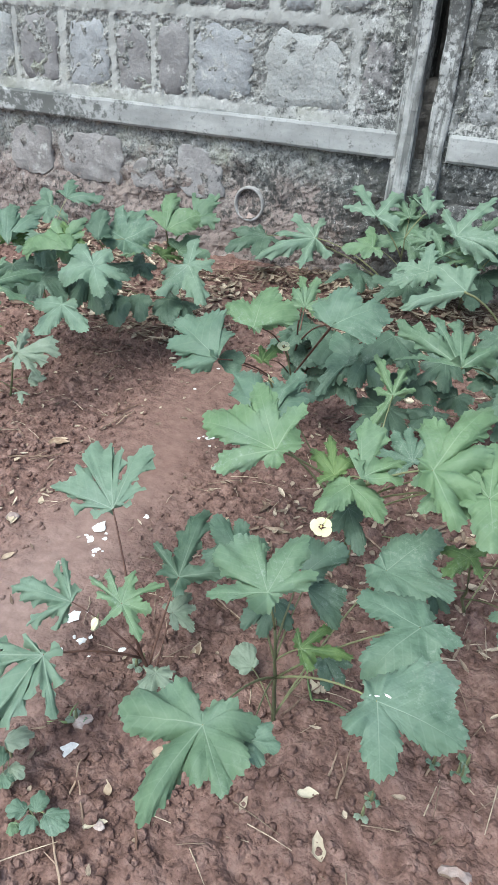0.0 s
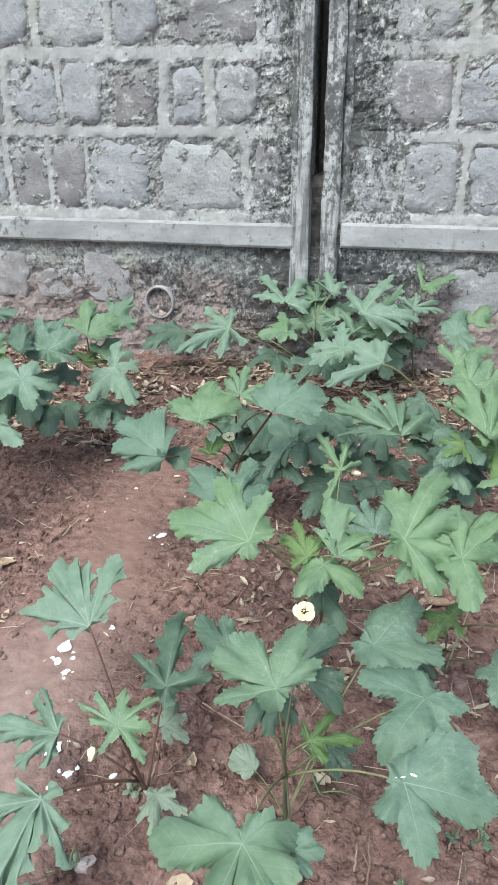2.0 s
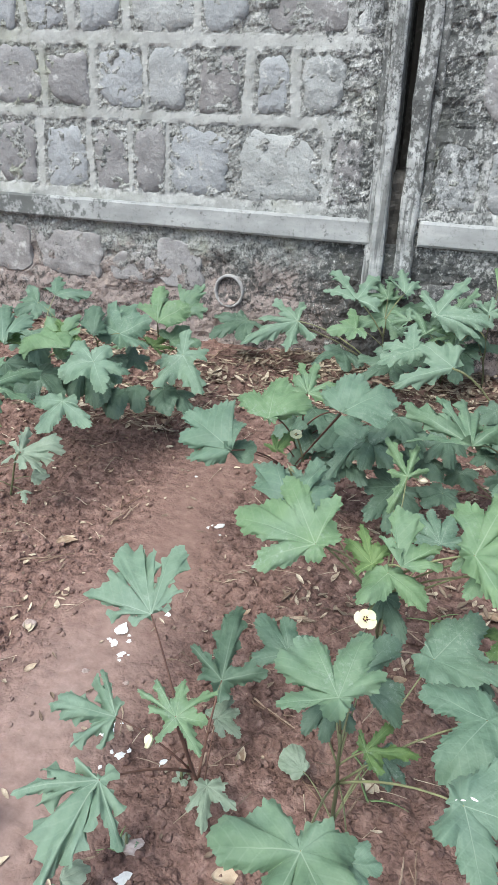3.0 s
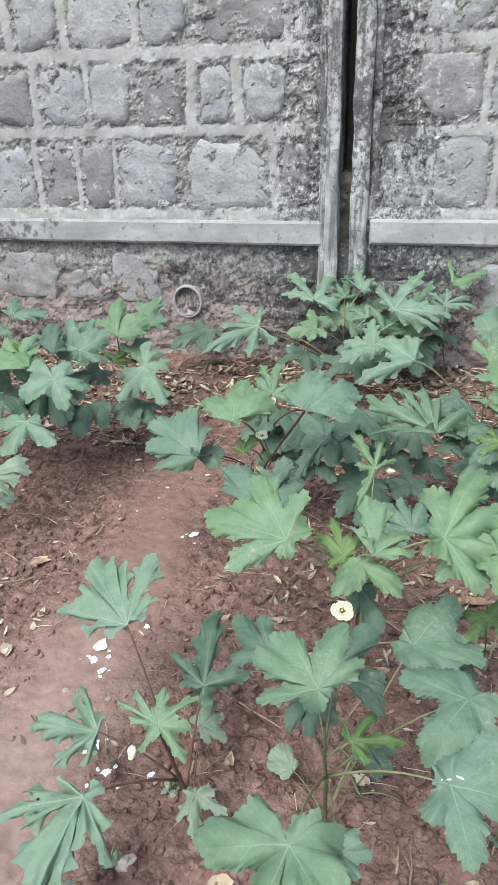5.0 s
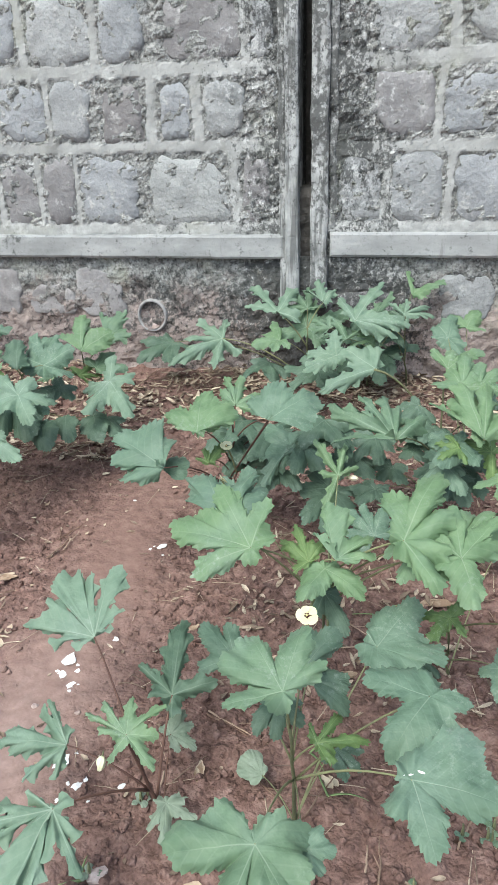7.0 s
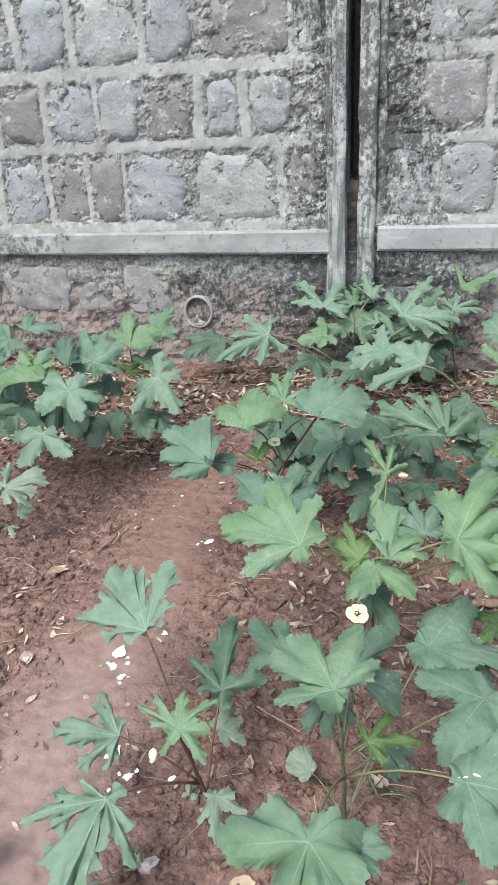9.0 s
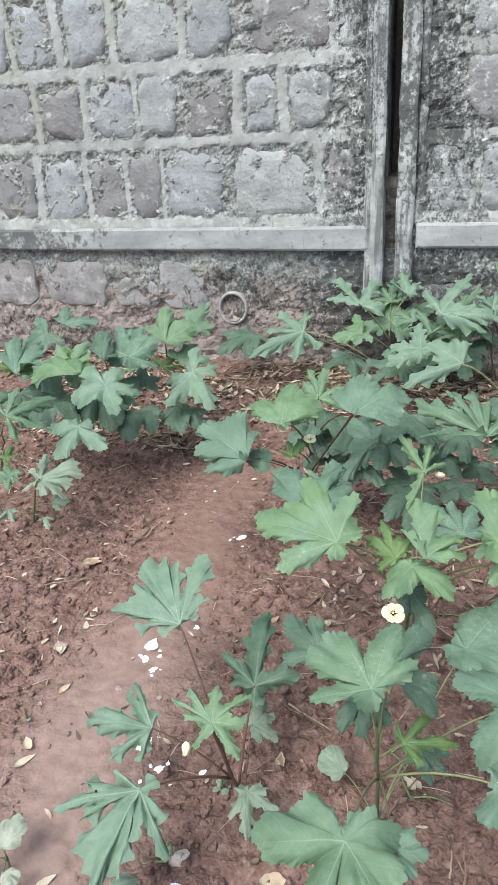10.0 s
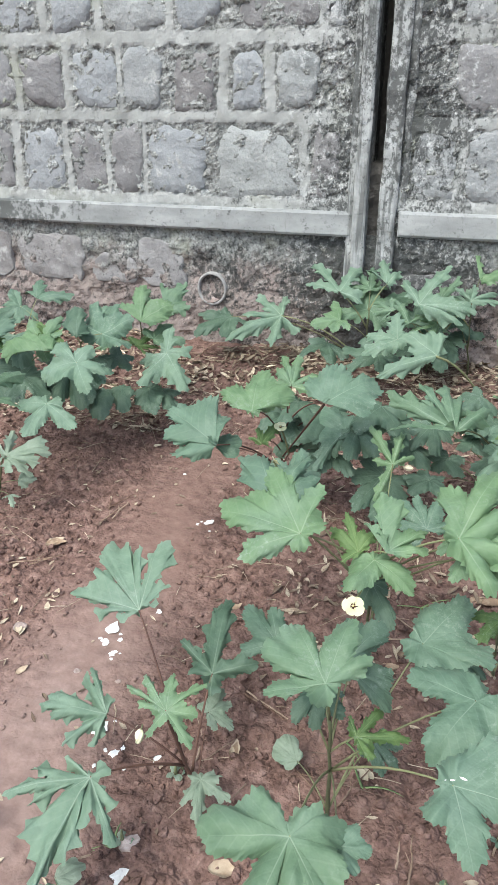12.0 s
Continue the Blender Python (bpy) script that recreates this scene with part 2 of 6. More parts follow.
def leaf_material(name, deep, fresh, vein, wax=0.35):
    """u of the blade's map is the distance from the nearest rib, v the way along it."""
    n = Nodes(name, 0.56, 0.34)
    uv = n.add("ShaderNodeUVMap", uv_map="ribs").outputs[0]
    u, v, _ = n.split(uv)
    r = n.rand()
    blotch = n.noise(22.0, 4.0, 0.6)
    mottle = n.noise(9.0, 3.0, 0.5, shift=2.0)
    base = n.mix(n.ramp(blotch, (0.3, 0.0), (0.7, 1.0)), deep, fresh)
    base = n.mix(n.math("MULTIPLY", r, 0.35), base, fresh)
    base = n.mix(n.ramp(mottle, (0.48, 0.0), (0.75, wax)), base, (0.21, 0.29, 0.24))
    dusty = n.math("MULTIPLY", n.ramp(n.noise(6.0, 3.0, 0.5, shift=9.0), (0.52, 0.0), (0.68, 1.0)), n.ramp(n.noise(90.0, 5.0, 0.75), (0.52, 0.0), (0.66, 0.55)))
    base = n.mix(dusty, base, (0.36, 0.42, 0.37))
    side = n.add("ShaderNodeTexWave", wave_type="BANDS", bands_direction="X", wave_profile="SIN")
    comb = n.add("ShaderNodeCombineXYZ")
    n.link(n.math("SUBTRACT", v, n.math("MULTIPLY", u, 0.9)), comb.inputs[0])
    n.link(comb.outputs[0], side.inputs["Vector"])
    side.inputs["Scale"].default_value = 2.3
    side.inputs["Distortion"].default_value = 0.4
    thin = n.ramp(side.outputs["Fac"], (0.90, 0.0), (0.985, 1.0))
    main = n.ramp(n.math("ADD", u, n.math("MULTIPLY", v, 0.007)), (0.002, 1.0), (0.010, 0.0))
    ribs = n.math("MAXIMUM", main, n.math("MULTIPLY", thin, 0.14))
    base = n.mix(n.math("MULTIPLY", ribs, 0.40), base, vein)
    n.colour(base)
    n.bsdf.inputs["Subsurface Weight"].default_value = 0.0
    h = n.math("SUBTRACT", n.math("ADD", n.noise(70.0, 2.0, 0.5), n.math("MULTIPLY", n.noise(26.0, 2.0, 0.5), 1.6)), n.math("MULTIPLY", ribs, 0.12))
    n.bump(h, 0.30, 0.009)
    # light through the blade
    trans = n.add("ShaderNodeBsdfTranslucent")
    n.link(n.mix(0.5, base, fresh), trans.inputs[0])
    both = n.add("ShaderNodeMixShader")
    both.inputs[0].default_value = 0.22
    out = n.tree.nodes["Material Output"]
    n.link(n.bsdf.outputs[0], both.inputs[1])
    n.link(trans.outputs[0], both.inputs[2])
    n.link(both.outputs[0], out.inputs[0])
    return n.mat


def plain_material(name, a, b, scale=20.0, rough=0.7, bump=0.3):
    n = Nodes(name, rough, 0.3)
    f = n.math("ADD", n.noise(scale, 5.0, 0.6), n.math("MULTIPLY", n.math("SUBTRACT", n.rand(), 0.5), 0.5))
    n.colour(n.ramp(f, (0.3, a), (0.7, b)))
    n.bump(n.noise(scale * 3, 4.0, 0.6), bump, 0.004)
    return n.mat


def litter_material():
    """Fallen leaves and straw: each loose piece has its own tone."""
    n = Nodes("dry_leaf_litter", 0.85, 0.2)
    r = n.add("ShaderNodeNewGeometry").outputs["Random Per Island"]
    c = n.ramp(r, (0.0, (0.13, 0.096, 0.072)), (0.35, (0.26, 0.202, 0.15)), (0.7, (0.42, 0.345, 0.255)), (1.0, (0.62, 0.54, 0.41)))
    n.colour(n.mix(n.ramp(n.noise(60.0, 4.0), (0.35, 0.5), (0.6, 0.0)), c, (0.09, 0.05, 0.035)))
    return n.mat


MORTAR = mortar_material()
STONE_GREY = stone_material("grey_stone", (0.21, 0.221, 0.218), (0.285, 0.297, 0.293), (0.37, 0.381, 0.373))
STONE_BLUE = stone_material("blue_grey_stone", (0.225, 0.238, 0.246), (0.295, 0.311, 0.319), (0.37, 0.386, 0.392))
STONE_RED = stone_material("purple_brown_stone", (0.155, 0.148, 0.147), (0.205, 0.198, 0.196), (0.28, 0.273, 0.266))
STONE_PALE = stone_material("pale_grey_stone", (0.26, 0.272, 0.265), (0.33, 0.343, 0.334), (0.40, 0.414, 0.403))
STONE_FOOT = stone_material("stained_foot_stone", (0.16, 0.149, 0.144), (0.262, 0.249, 0.242), (0.42, 0.408, 0.398))
CONCRETE = concrete_material()
POST = post_material("stained_concrete_post")
POST_DARK = post_material("lichen_grown_concrete_post", 0.06)
SOIL = soil_material()
LEAF = leaf_material("okra_leaf", (0.084, 0.147, 0.098), (0.154, 0.236, 0.162), (0.40, 0.49, 0.39))
LEAF_GREEN = leaf_material("green_okra_leaf", (0.085, 0.148, 0.088), (0.155, 0.238, 0.142), (0.39, 0.48, 0.36))
# darker copy for lower and inner leaves: canopy shade put into the colour
LEAF_SHADED = leaf_material("shaded_okra_leaf", (0.060, 0.107, 0.071), (0.110, 0.170, 0.115), (0.26, 0.33, 0.25), 0.3)
LEAF_LIGHT = leaf_material("light_okra_leaf", (0.105, 0.181, 0.090), (0.178, 0.274, 0.144), (0.42, 0.50, 0.36))
LEAF_YOUNG = leaf_material("young_okra_leaf", (0.075, 0.138, 0.046), (0.150, 0.232, 0.084), (0.33, 0.42, 0.19), 0.05)
LEAF_SOFT = leaf_material("soft_green_okra_leaf", (0.116, 0.190, 0.128), (0.200, 0.288, 0.203), (0.45, 0.53, 0.43))
LEAF_BLEACHED = leaf_material("bleached_weed_leaf", (0.27, 0.31, 0.23), (0.40, 0.42, 0.34), (0.44, 0.46, 0.38))
LEAF_PALE = leaf_material("dusty_pale_leaf", (0.17, 0.23, 0.16), (0.27, 0.33, 0.25), (0.38, 0.42, 0.33))
STEM = plain_material("green_stem", (0.095, 0.105, 0.055), (0.17, 0.18, 0.095), 30.0)
STEM_RED = plain_material("reddish_stem", (0.085, 0.045, 0.035), (0.16, 0.09, 0.065), 30.0)
PETIOLE = plain_material("pale_green_petiole", (0.12, 0.125, 0.065), (0.22, 0.235, 0.12), 30.0)
DRY = plain_material("dry_leaf", (0.26, 0.18, 0.12), (0.50, 0.41, 0.30), 40.0, 0.85)
DRY_PALE = plain_material("pale_dry_leaf", (0.45, 0.38, 0.28), (0.62, 0.56, 0.42), 40.0, 0.85)
TWIG = plain_material("dry_twig", (0.14, 0.085, 0.06), (0.36, 0.27, 0.20), 40.0, 0.9)
STONE_CHIP = plain_material("stone_chip", (0.30, 0.235, 0.21), (0.52, 0.445, 0.41), 50.0, 0.9, 0.6)
WHITE_CHIP = plain_material("white_lime_chip", (0.66, 0.66, 0.64), (0.84, 0.84, 0.83), 60.0, 0.9)
PIPE = plain_material("grey_cement_pipe", (0.12, 0.112, 0.105), (0.33, 0.325, 0.315), 34.0, 0.9, 0.8)
PETAL = plain_material("cream_petal", (0.58, 0.58, 0.35), (0.70, 0.69, 0.47), 30.0, 0.6)
MAROON = plain_material("maroon_throat", (0.05, 0.008, 0.012), (0.10, 0.02, 0.02), 30.0, 0.7)
YELLOW = plain_material("pollen_column", (0.65, 0.55, 0.22), (0.75, 0.65, 0.32), 50.0, 0.7)
LITTER = litter_material()
BORE_SHADE = plain_material("pipe_bore_shade", (0.01, 0.01, 0.01), (0.025, 0.024, 0.022), 25.0, 0.95)
# rubble in the joint; also the dark colour standing for shadow in the open gap
SHADOW_FILL = plain_material("joint_rubble_and_shadow", (0.07, 0.066, 0.06), (0.25, 0.238, 0.222), 25.0, 0.95, 0.9)


# ---- mesh helpers ----
def part(name, bm, material, parent=None, label="", smooth=False):
    me = bpy.data.meshes.new(name)
    bmesh.ops.recalc_face_normals(bm, faces=bm.faces)
    if smooth:
        for f in bm.faces:
            f.smooth = True
    bm.to_mesh(me)
    bm.free()
    me.materials.append(material)
    ob = new(name, me)
    ob.parent = parent
    if label:
        tagged(ob, label)
    return ob


def from_lists(name, verts, faces, material, parent=None, smooth=False):
    me = bpy.data.meshes.new(name)
    me.from_pydata(verts, [], faces)
    me.materials.append(material)
    if smooth:
        me.shade_smooth()
    ob = new(name, me)
    ob.parent = parent
    return ob


def base_at(name, x, y, z):
    ob = new(name)
    ob.location = (x, y, z)
    ob.empty_display_size = 0.05
    return ob


def tube(bm, points, radii, sides=7):
    """A round, tapering rod through the points."""
    rings = []
    for i, p in enumerate(points):
        p = Vector(p)
        ahead = (Vector(points[min(i + 1, len(points) - 1)]) - Vector(points[max(i - 1, 0)])).normalized()
        a = ahead.orthogonal().normalized()
        if abs(ahead.z) < 0.95:
            a = ahead.cross(Vector((0, 0, 1))).normalized()
        b = ahead.cross(a)
        r = radii[min(i, len(radii) - 1)]
        rings.append([bm.verts.new(p + r * (math.cos(k * math.tau / sides) * a + math.sin(k * math.tau / sides) * b)) for k in range(sides)])
    for one, two in zip(rings, rings[1:]):
        for k in range(sides):
            bm.faces.new((one[k], one[(k + 1) % sides], two[(k + 1) % sides], two[k]))
    bm.faces.new(rings[0][::-1])
    bm.faces.new(rings[-1])


def bend(a, b, sag, steps=6):
    """Points from a to b on an arch that rises by sag in the middle."""
    a, b = Vector(a), Vector(b)
    return [a.lerp(b, k / steps) + Vector((0, 0, sag * 4 * (k / steps) * (1 - k / steps))) for k in range(steps + 1)]


def rough_block(bm, x0, x1, y0, y1, z0, z1, step=0.05, amp=0.004, seed=0.0):
    """A cast bar with slightly uneven faces and worn edges: front at y0."""
    nx = max(2, int((x1 - x0) / step))
    nz = max(2, int((z1 - z0) / step))
    def put(x, y, z):
        w = noise.noise(Vector((x * 7 + seed, y * 7, z * 7))) * amp
        v = noise.noise(Vector((x * 23 + seed, y * 7 + 5, z * 23))) * amp * 0.5
        return bm.verts.new((x + w * 0.6, y + w + v, z + v))
    ed = min(0.012, (x1 - x0) / 5, (z1 - z0) / 5)
    xs = [x0, x0 + ed] + [x0 + (x1 - x0) * k / nx for k in range(1, nx)] + [x1 - ed, x1]
    zs = [z0, z0 + ed] + [z0 + (z1 - z0) * k / nz for k in range(1, nz)] + [z1 - ed, z1]
    front = [[put(x, y0 + (ed * 0.7 if x in (x0, x1) or z in (z0, z1) else 0), z) for x in xs] for z in zs]
    for r0, r1 in zip(front, front[1:]):
        for k in range(len(xs) - 1):
            bm.faces.new((r0[k], r0[k + 1], r1[k + 1], r1[k]))
    rim = front[0] + [r[-1] for r in front[1:]] + front[-1][-2::-1] + [r[0] for r in front[-2:0:-1]]
    back = [bm.verts.new((v.co.x, y1, v.co.z)) for v in rim]
    for k in range(len(rim)):
        j = (k + 1) % len(rim)
        bm.faces.new((rim[k], back[k], back[j], rim[j]))
    bm.faces.new(back)


# ---- ground ----
def ground_height(x, y):
    far = min(max((y - 2.85) / 0.7, 0.0), 1.0)
    h = 0.09 * far * far * (3 - 2 * far)
    trod = max(0.0, 1.0 - abs(x + 0.03 + 0.13 * y) / 0.30) if y < 2.7 else 0.0
    v = Vector((x, y, 0))
    soft = 1.0 - 0.75 * min(1.0, trod * 1.6)
    h += 0.022 * noise.noise(v * 2.1) * (0.4 + 0.6 * soft)
    h += soft * (0.014 * noise.noise(v * 7.5) + 0.020 * abs(noise.noise(v * 14.0)) + 0.010 * noise.noise(v * 19.0) + 0.013 * abs(noise.noise(v * 31.0)) + 0.008 * noise.noise(v * 43.0) - 0.013)
    h += 0.0012 * noise.noise(v * 40.0)
    return h + 0.012 * trod


def make_ground():
    xs = [-60, -20, -8, -4.2] + [-2.8 + 0.0095 * k for k in range(480)] + [2.6, 4, 8, 20, 60]
    ys = [-60, -20, -6, -2, -0.4, 0.2] + [0.5 + 0.0095 * k for k in range(346)] + [3.80, 4.2, 6, 20, 60]
    verts = [(x, y, ground_height(x, y) if abs(x) < 3.3 and 0.3 < y < 4 else (0.05 if y > 3.7 else 0.0)) for y in ys for x in xs]
    w = len(xs)
    faces = [(j * w + i, j * w + i + 1, (j + 1) * w + i + 1, (j + 1) * w + i) for j in range(len(ys) - 1) for i in range(w - 1)]
    g = from_lists("ground", verts, faces, SOIL, smooth=True)
    tagged(g, "bare red-brown garden soil, crumbly with a trodden dry strip", "ground", kind="structure")


make_ground()


# ---- the stone wall ----
def relief(name, x0, x1, z0, z1, y_front, y_back, material, parent, step=0.02, amp=0.008, seed=0.0):
    """A rendered slab of wall with an uneven front."""
    nx, nz = int((x1 - x0) / step), int((z1 - z0) / step)
    verts, faces = [], []
    for j in range(nz + 1):
        for i in range(nx + 1):
            x, z = x0 + (x1 - x0) * i / nx, z0 + (z1 - z0) * j / nz
            v = Vector((x + seed, z, 0))
            d = amp * (noise.noise(v * 5) + 0.7 * noise.noise(v * 14) + 0.4 * noise.noise(v * 33))
            verts.append((x, y_front + d, z))
    w = nx + 1
    faces = [(j * w + i, j * w + i + 1, (j + 1) * w + i + 1, (j + 1) * w + i) for j in range(nz) for i in range(nx)]
    b = len(verts)
    verts += [(x0, y_back, z0), (x1, y_back, z0), (x1, y_back, z1), (x0, y_back, z1)]
    c = (0, nx, nz * w + nx, nz * w)
    faces += [(b + 1, b, b + 3, b + 2), (c[0], b, b + 1, c[1]), (c[2], b + 2, b + 3, c[3]), (c[1], b + 1, b + 2, c[2]), (c[3], b + 3, b, c[0])]
    return from_lists(name, verts, faces, material, parent, smooth=False)


wall = base_at("wall_north", 0, WALL_Y, 0)
wall.location = (0, 0, 0)
tagged(wall, "old coursed stone boundary wall with pale mortar and black lichen", "wall", kind="structure")
relief("footing", -6.0, 4.5, -0.15, 0.72, WALL_Y + 0.004, WALL_Y + 0.34, MORTAR, wall, 0.016, 0.026, 3.0)
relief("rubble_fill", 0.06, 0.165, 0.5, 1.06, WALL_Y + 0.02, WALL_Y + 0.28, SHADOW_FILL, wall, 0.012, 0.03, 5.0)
# added sheet behind the open joint, coloured dark for the shadow in the gap
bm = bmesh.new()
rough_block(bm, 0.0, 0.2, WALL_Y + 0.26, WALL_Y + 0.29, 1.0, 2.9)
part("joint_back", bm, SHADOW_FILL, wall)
for x0, x1, zl in ((-6.0, 0.0, 0.0), (0.235, 4.5, 0.012)):
    bm = bmesh.new()
    rough_block(bm, x0, x1, WALL_Y - 0.035, WALL_Y + 0.05, 0.715 + zl, 0.835 + zl, 0.045, 0.006, x0)
    part("concrete_band", bm, CONCRETE, wall, "pale smooth concrete plinth band")
# the paired posts on both sides of the open joint
for name, x0, x1, y0, z0, z1, m in (("post_edge", -0.022, 0.012, -0.028, 0.42, 2.9, POST_DARK), ("post", 0.014, 0.078, -0.058, 0.43, 2.9, POST),
                                    ("post", 0.138, 0.222, -0.045, 0.47, 2.9, POST_DARK),
                                    ("post_edge", 0.224, 0.262, -0.012, 0.86, 2.9, POST_DARK)):
    bm = bmesh.new()
    rough_block(bm, x0, x1, WALL_Y + y0, WALL_Y + 0.1, z0, z1, 0.022, 0.012 if m is POST_DARK else 0.008, x0 * 9)
    part(name, bm, m, wall, "streaked concrete post beside an open joint" if m is POST else "concrete post grown over with black lichen")


def stone(x0, z0, x1, z1, material, proud=0.018, power=0.0, seed=0):
    """One roughly squared stone with a chipped outline and a hewn face."""
    rng = random.Random(seed)
    cx, cz, hx, hz = (x0 + x1) / 2, (z0 + z1) / 2, (x1 - x0) / 2, (z1 - z0) / 2
    count = 44
    power = power * 1.6 or rng.uniform(5.0, 11.0)
    bm = bmesh.new()
    skew = [rng.uniform(-0.12, 0.12) for _ in range(4)]
    chops = [(rng.uniform(0, math.tau), rng.uniform(0.90, 1.06)) for _ in range(5)]
    outline = []
    for k in range(count):
        a = k * math.tau / count
        c, s = math.cos(a), math.sin(a)
        r = (abs(c) ** power + abs(s) ** power) ** (-1 / power)
        r *= 1 + 0.13 * noise.noise(Vector((c * 1.6 + seed * 3.1, s * 1.6, 0))) + 0.12 * noise.noise(Vector((c * 4.5 + seed, s * 4.5, 2))) + 0.075 * noise.noise(Vector((c * 11 + seed, s * 11, 2)))
        for way, reach in chops:
            # a hewn corner: the outline stays on the near side of a straight break
            lean_to = math.cos(a - way)
            if lean_to > 0.2:
                r = min(r, reach * 1.12 / lean_to)
        u, v = r * c, r * s
        outline.append((u + skew[0] * v + skew[1] * u * v, v + skew[2] * u * 0.5 + skew[3] * u * v))
    loops = []
    for q, depth in ((1.02, 0.035), (1.0, 0.0), (0.955, -proud * 0.8), (0.66, -proud), (0.33, -proud)):
        loop = []
        for u, v in outline:
            x, z = cx + hx * u * q, cz + hz * v * q
            rough = 0.010 * noise.noise(Vector((x * 9, z * 9, seed))) + 0.004 * noise.noise(Vector((x * 26, z * 26, seed)))
            loop.append(bm.verts.new((x, WALL_Y + depth + (rough if q < 1 else 0), z)))
        loops.append(loop)
    for one, two in zip(loops, loops[1:]):
        for k in range(count):
            j = (k + 1) % count
            bm.faces.new((one[k], one[j], two[j], two[k]))
    mid = bm.verts.new((cx, WALL_Y - proud + 0.008 * noise.noise(Vector((cx * 9, cz * 9, seed))), cz))
    for k in range(count):
        bm.faces.new((loops[-1][k], loops[-1][(k + 1) % count], mid))
    return part("stone", bm, material, wall, smooth=True)


G, U, R, P, F = STONE_GREY, STONE_BLUE, STONE_RED, STONE_PALE, STONE_FOOT
COURSES = [
    # bottom, top of the course, then the stones: left edge, right edge, material
    (0.89, 1.19, [(-2.44, -2.24, G), (-2.19, -1.94, R), (-1.86, -1.61, U), (-1.55, -1.36, R, 2.8), (-1.31, -1.13, R, 2.6), (-1.10, -0.78, U)]),
    (0.90, 1.21, [(-0.70, -0.29, P, 3.2), (-0.21, -0.08, R), (0.28, 0.47, G), (0.53, 0.76, G), (0.83, 1.22, U, 3.0), (1.3, 1.62, G)]),
    (1.31, 1.56, [(-2.45, -2.22, G), (-2.15, -1.87, R), (-1.81, -1.57, R), (-1.50, -1.25, U), (-1.21, -1.00, G)]),
    (1.30, 1.53, [(-0.93, -0.72, R), (-0.62, -0.47, U), (-0.39, -0.20, G), (0.44, 0.70, R, 3.4), (0.75, 1.17, U), (1.25, 1.55, G)]),
    (1.66, 1.95, [(-2.5, -2.25, G), (-2.15, -1.97, U), (-1.91, -1.70, U), (-1.59, -1.36, U), (-1.29, -0.97, P, 3.4), (-0.90, -0.69, U, 2.6)]),
    (1.65, 1.95, [(-0.57, -0.21, R), (-0.15, -0.05, G), (0.42, 0.70, P), (0.83, 1.17, P), (1.25, 1.5, G)]),
    (2.04, 2.33, [(-2.5, -2.2, G), (-2.1, -1.8, P), (-1.7, -1.45, U), (-1.36, -1.08, G), (-0.98, -0.88, G), (-0.55, -0.2, P), (0.35, 0.7, G), (0.8, 1.1, U)]),
    (0.40, 0.63, [(-2.34, -2.05, F), (-1.98, -1.56, F), (-1.20, -0.93, F), (0.80, 1.05, G)]),
    (0.40, 0.55, [(-1.49, -1.22, F), (0.30, 0.56, R), (1.15, 1.45, F)]),
]
# joints: from x, z to x, z, half width
JOINTS = [(-2.9, 1.275, 0.05, 1.258, 0.026), (-2.9, 1.645, 0.05, 1.592, 0.030), (-2.9, 2.02, 0.05, 2.0, 0.034), (0.2, 1.225, 1.9, 1.255, 0.026),
          (0.2, 1.59, 1.9, 1.615, 0.032), (0.2, 1.97, 1.9, 2.0, 0.032), (-2.9, 0.858, 0.05, 0.862, 0.030), (0.2, 0.868, 1.9, 0.875, 0.026)]
for z0, z1, row in COURSES:
    if z1 > 0.7:
        for (a0, a1, *_), (b0, b1, *_) in zip(row, row[1:]):
            if not a1 < 0.1 < b0:
                mid, lean = (a1 + b0) / 2, 0.03 * noise.noise(Vector((a1 * 5, z0 * 7, 1)))
                JOINTS.append((mid - lean, z0 - 0.03, mid + lean, z1 + 0.03, min(0.024, max(0.012, (b0 - a1) * 0.30))))


def joint_weight(x, z):
    best = 0.0
    wob = 0.36 * noise.noise(Vector((x * 24, z * 24, 4))) + 0.34 * noise.noise(Vector((x * 7, z * 7, 8)))
    for x0, z0, x1, z1, half in JOINTS:
        if min(x0, x1) - 0.1 < x < max(x0, x1) + 0.1 and min(z0, z1) - 0.1 < z < max(z0, z1) + 0.1:
            dx, dz = x1 - x0, z1 - z0
            t = min(1.0, max(0.0, ((x - x0) * dx + (z - z0) * dz) / (dx * dx + dz * dz)))
            d = math.hypot(x - x0 - t * dx, z - z0 - t * dz) / (half * (1 + wob))
            best = max(best, min(1.0, max(0.0, 1.6 - d)))
    return best


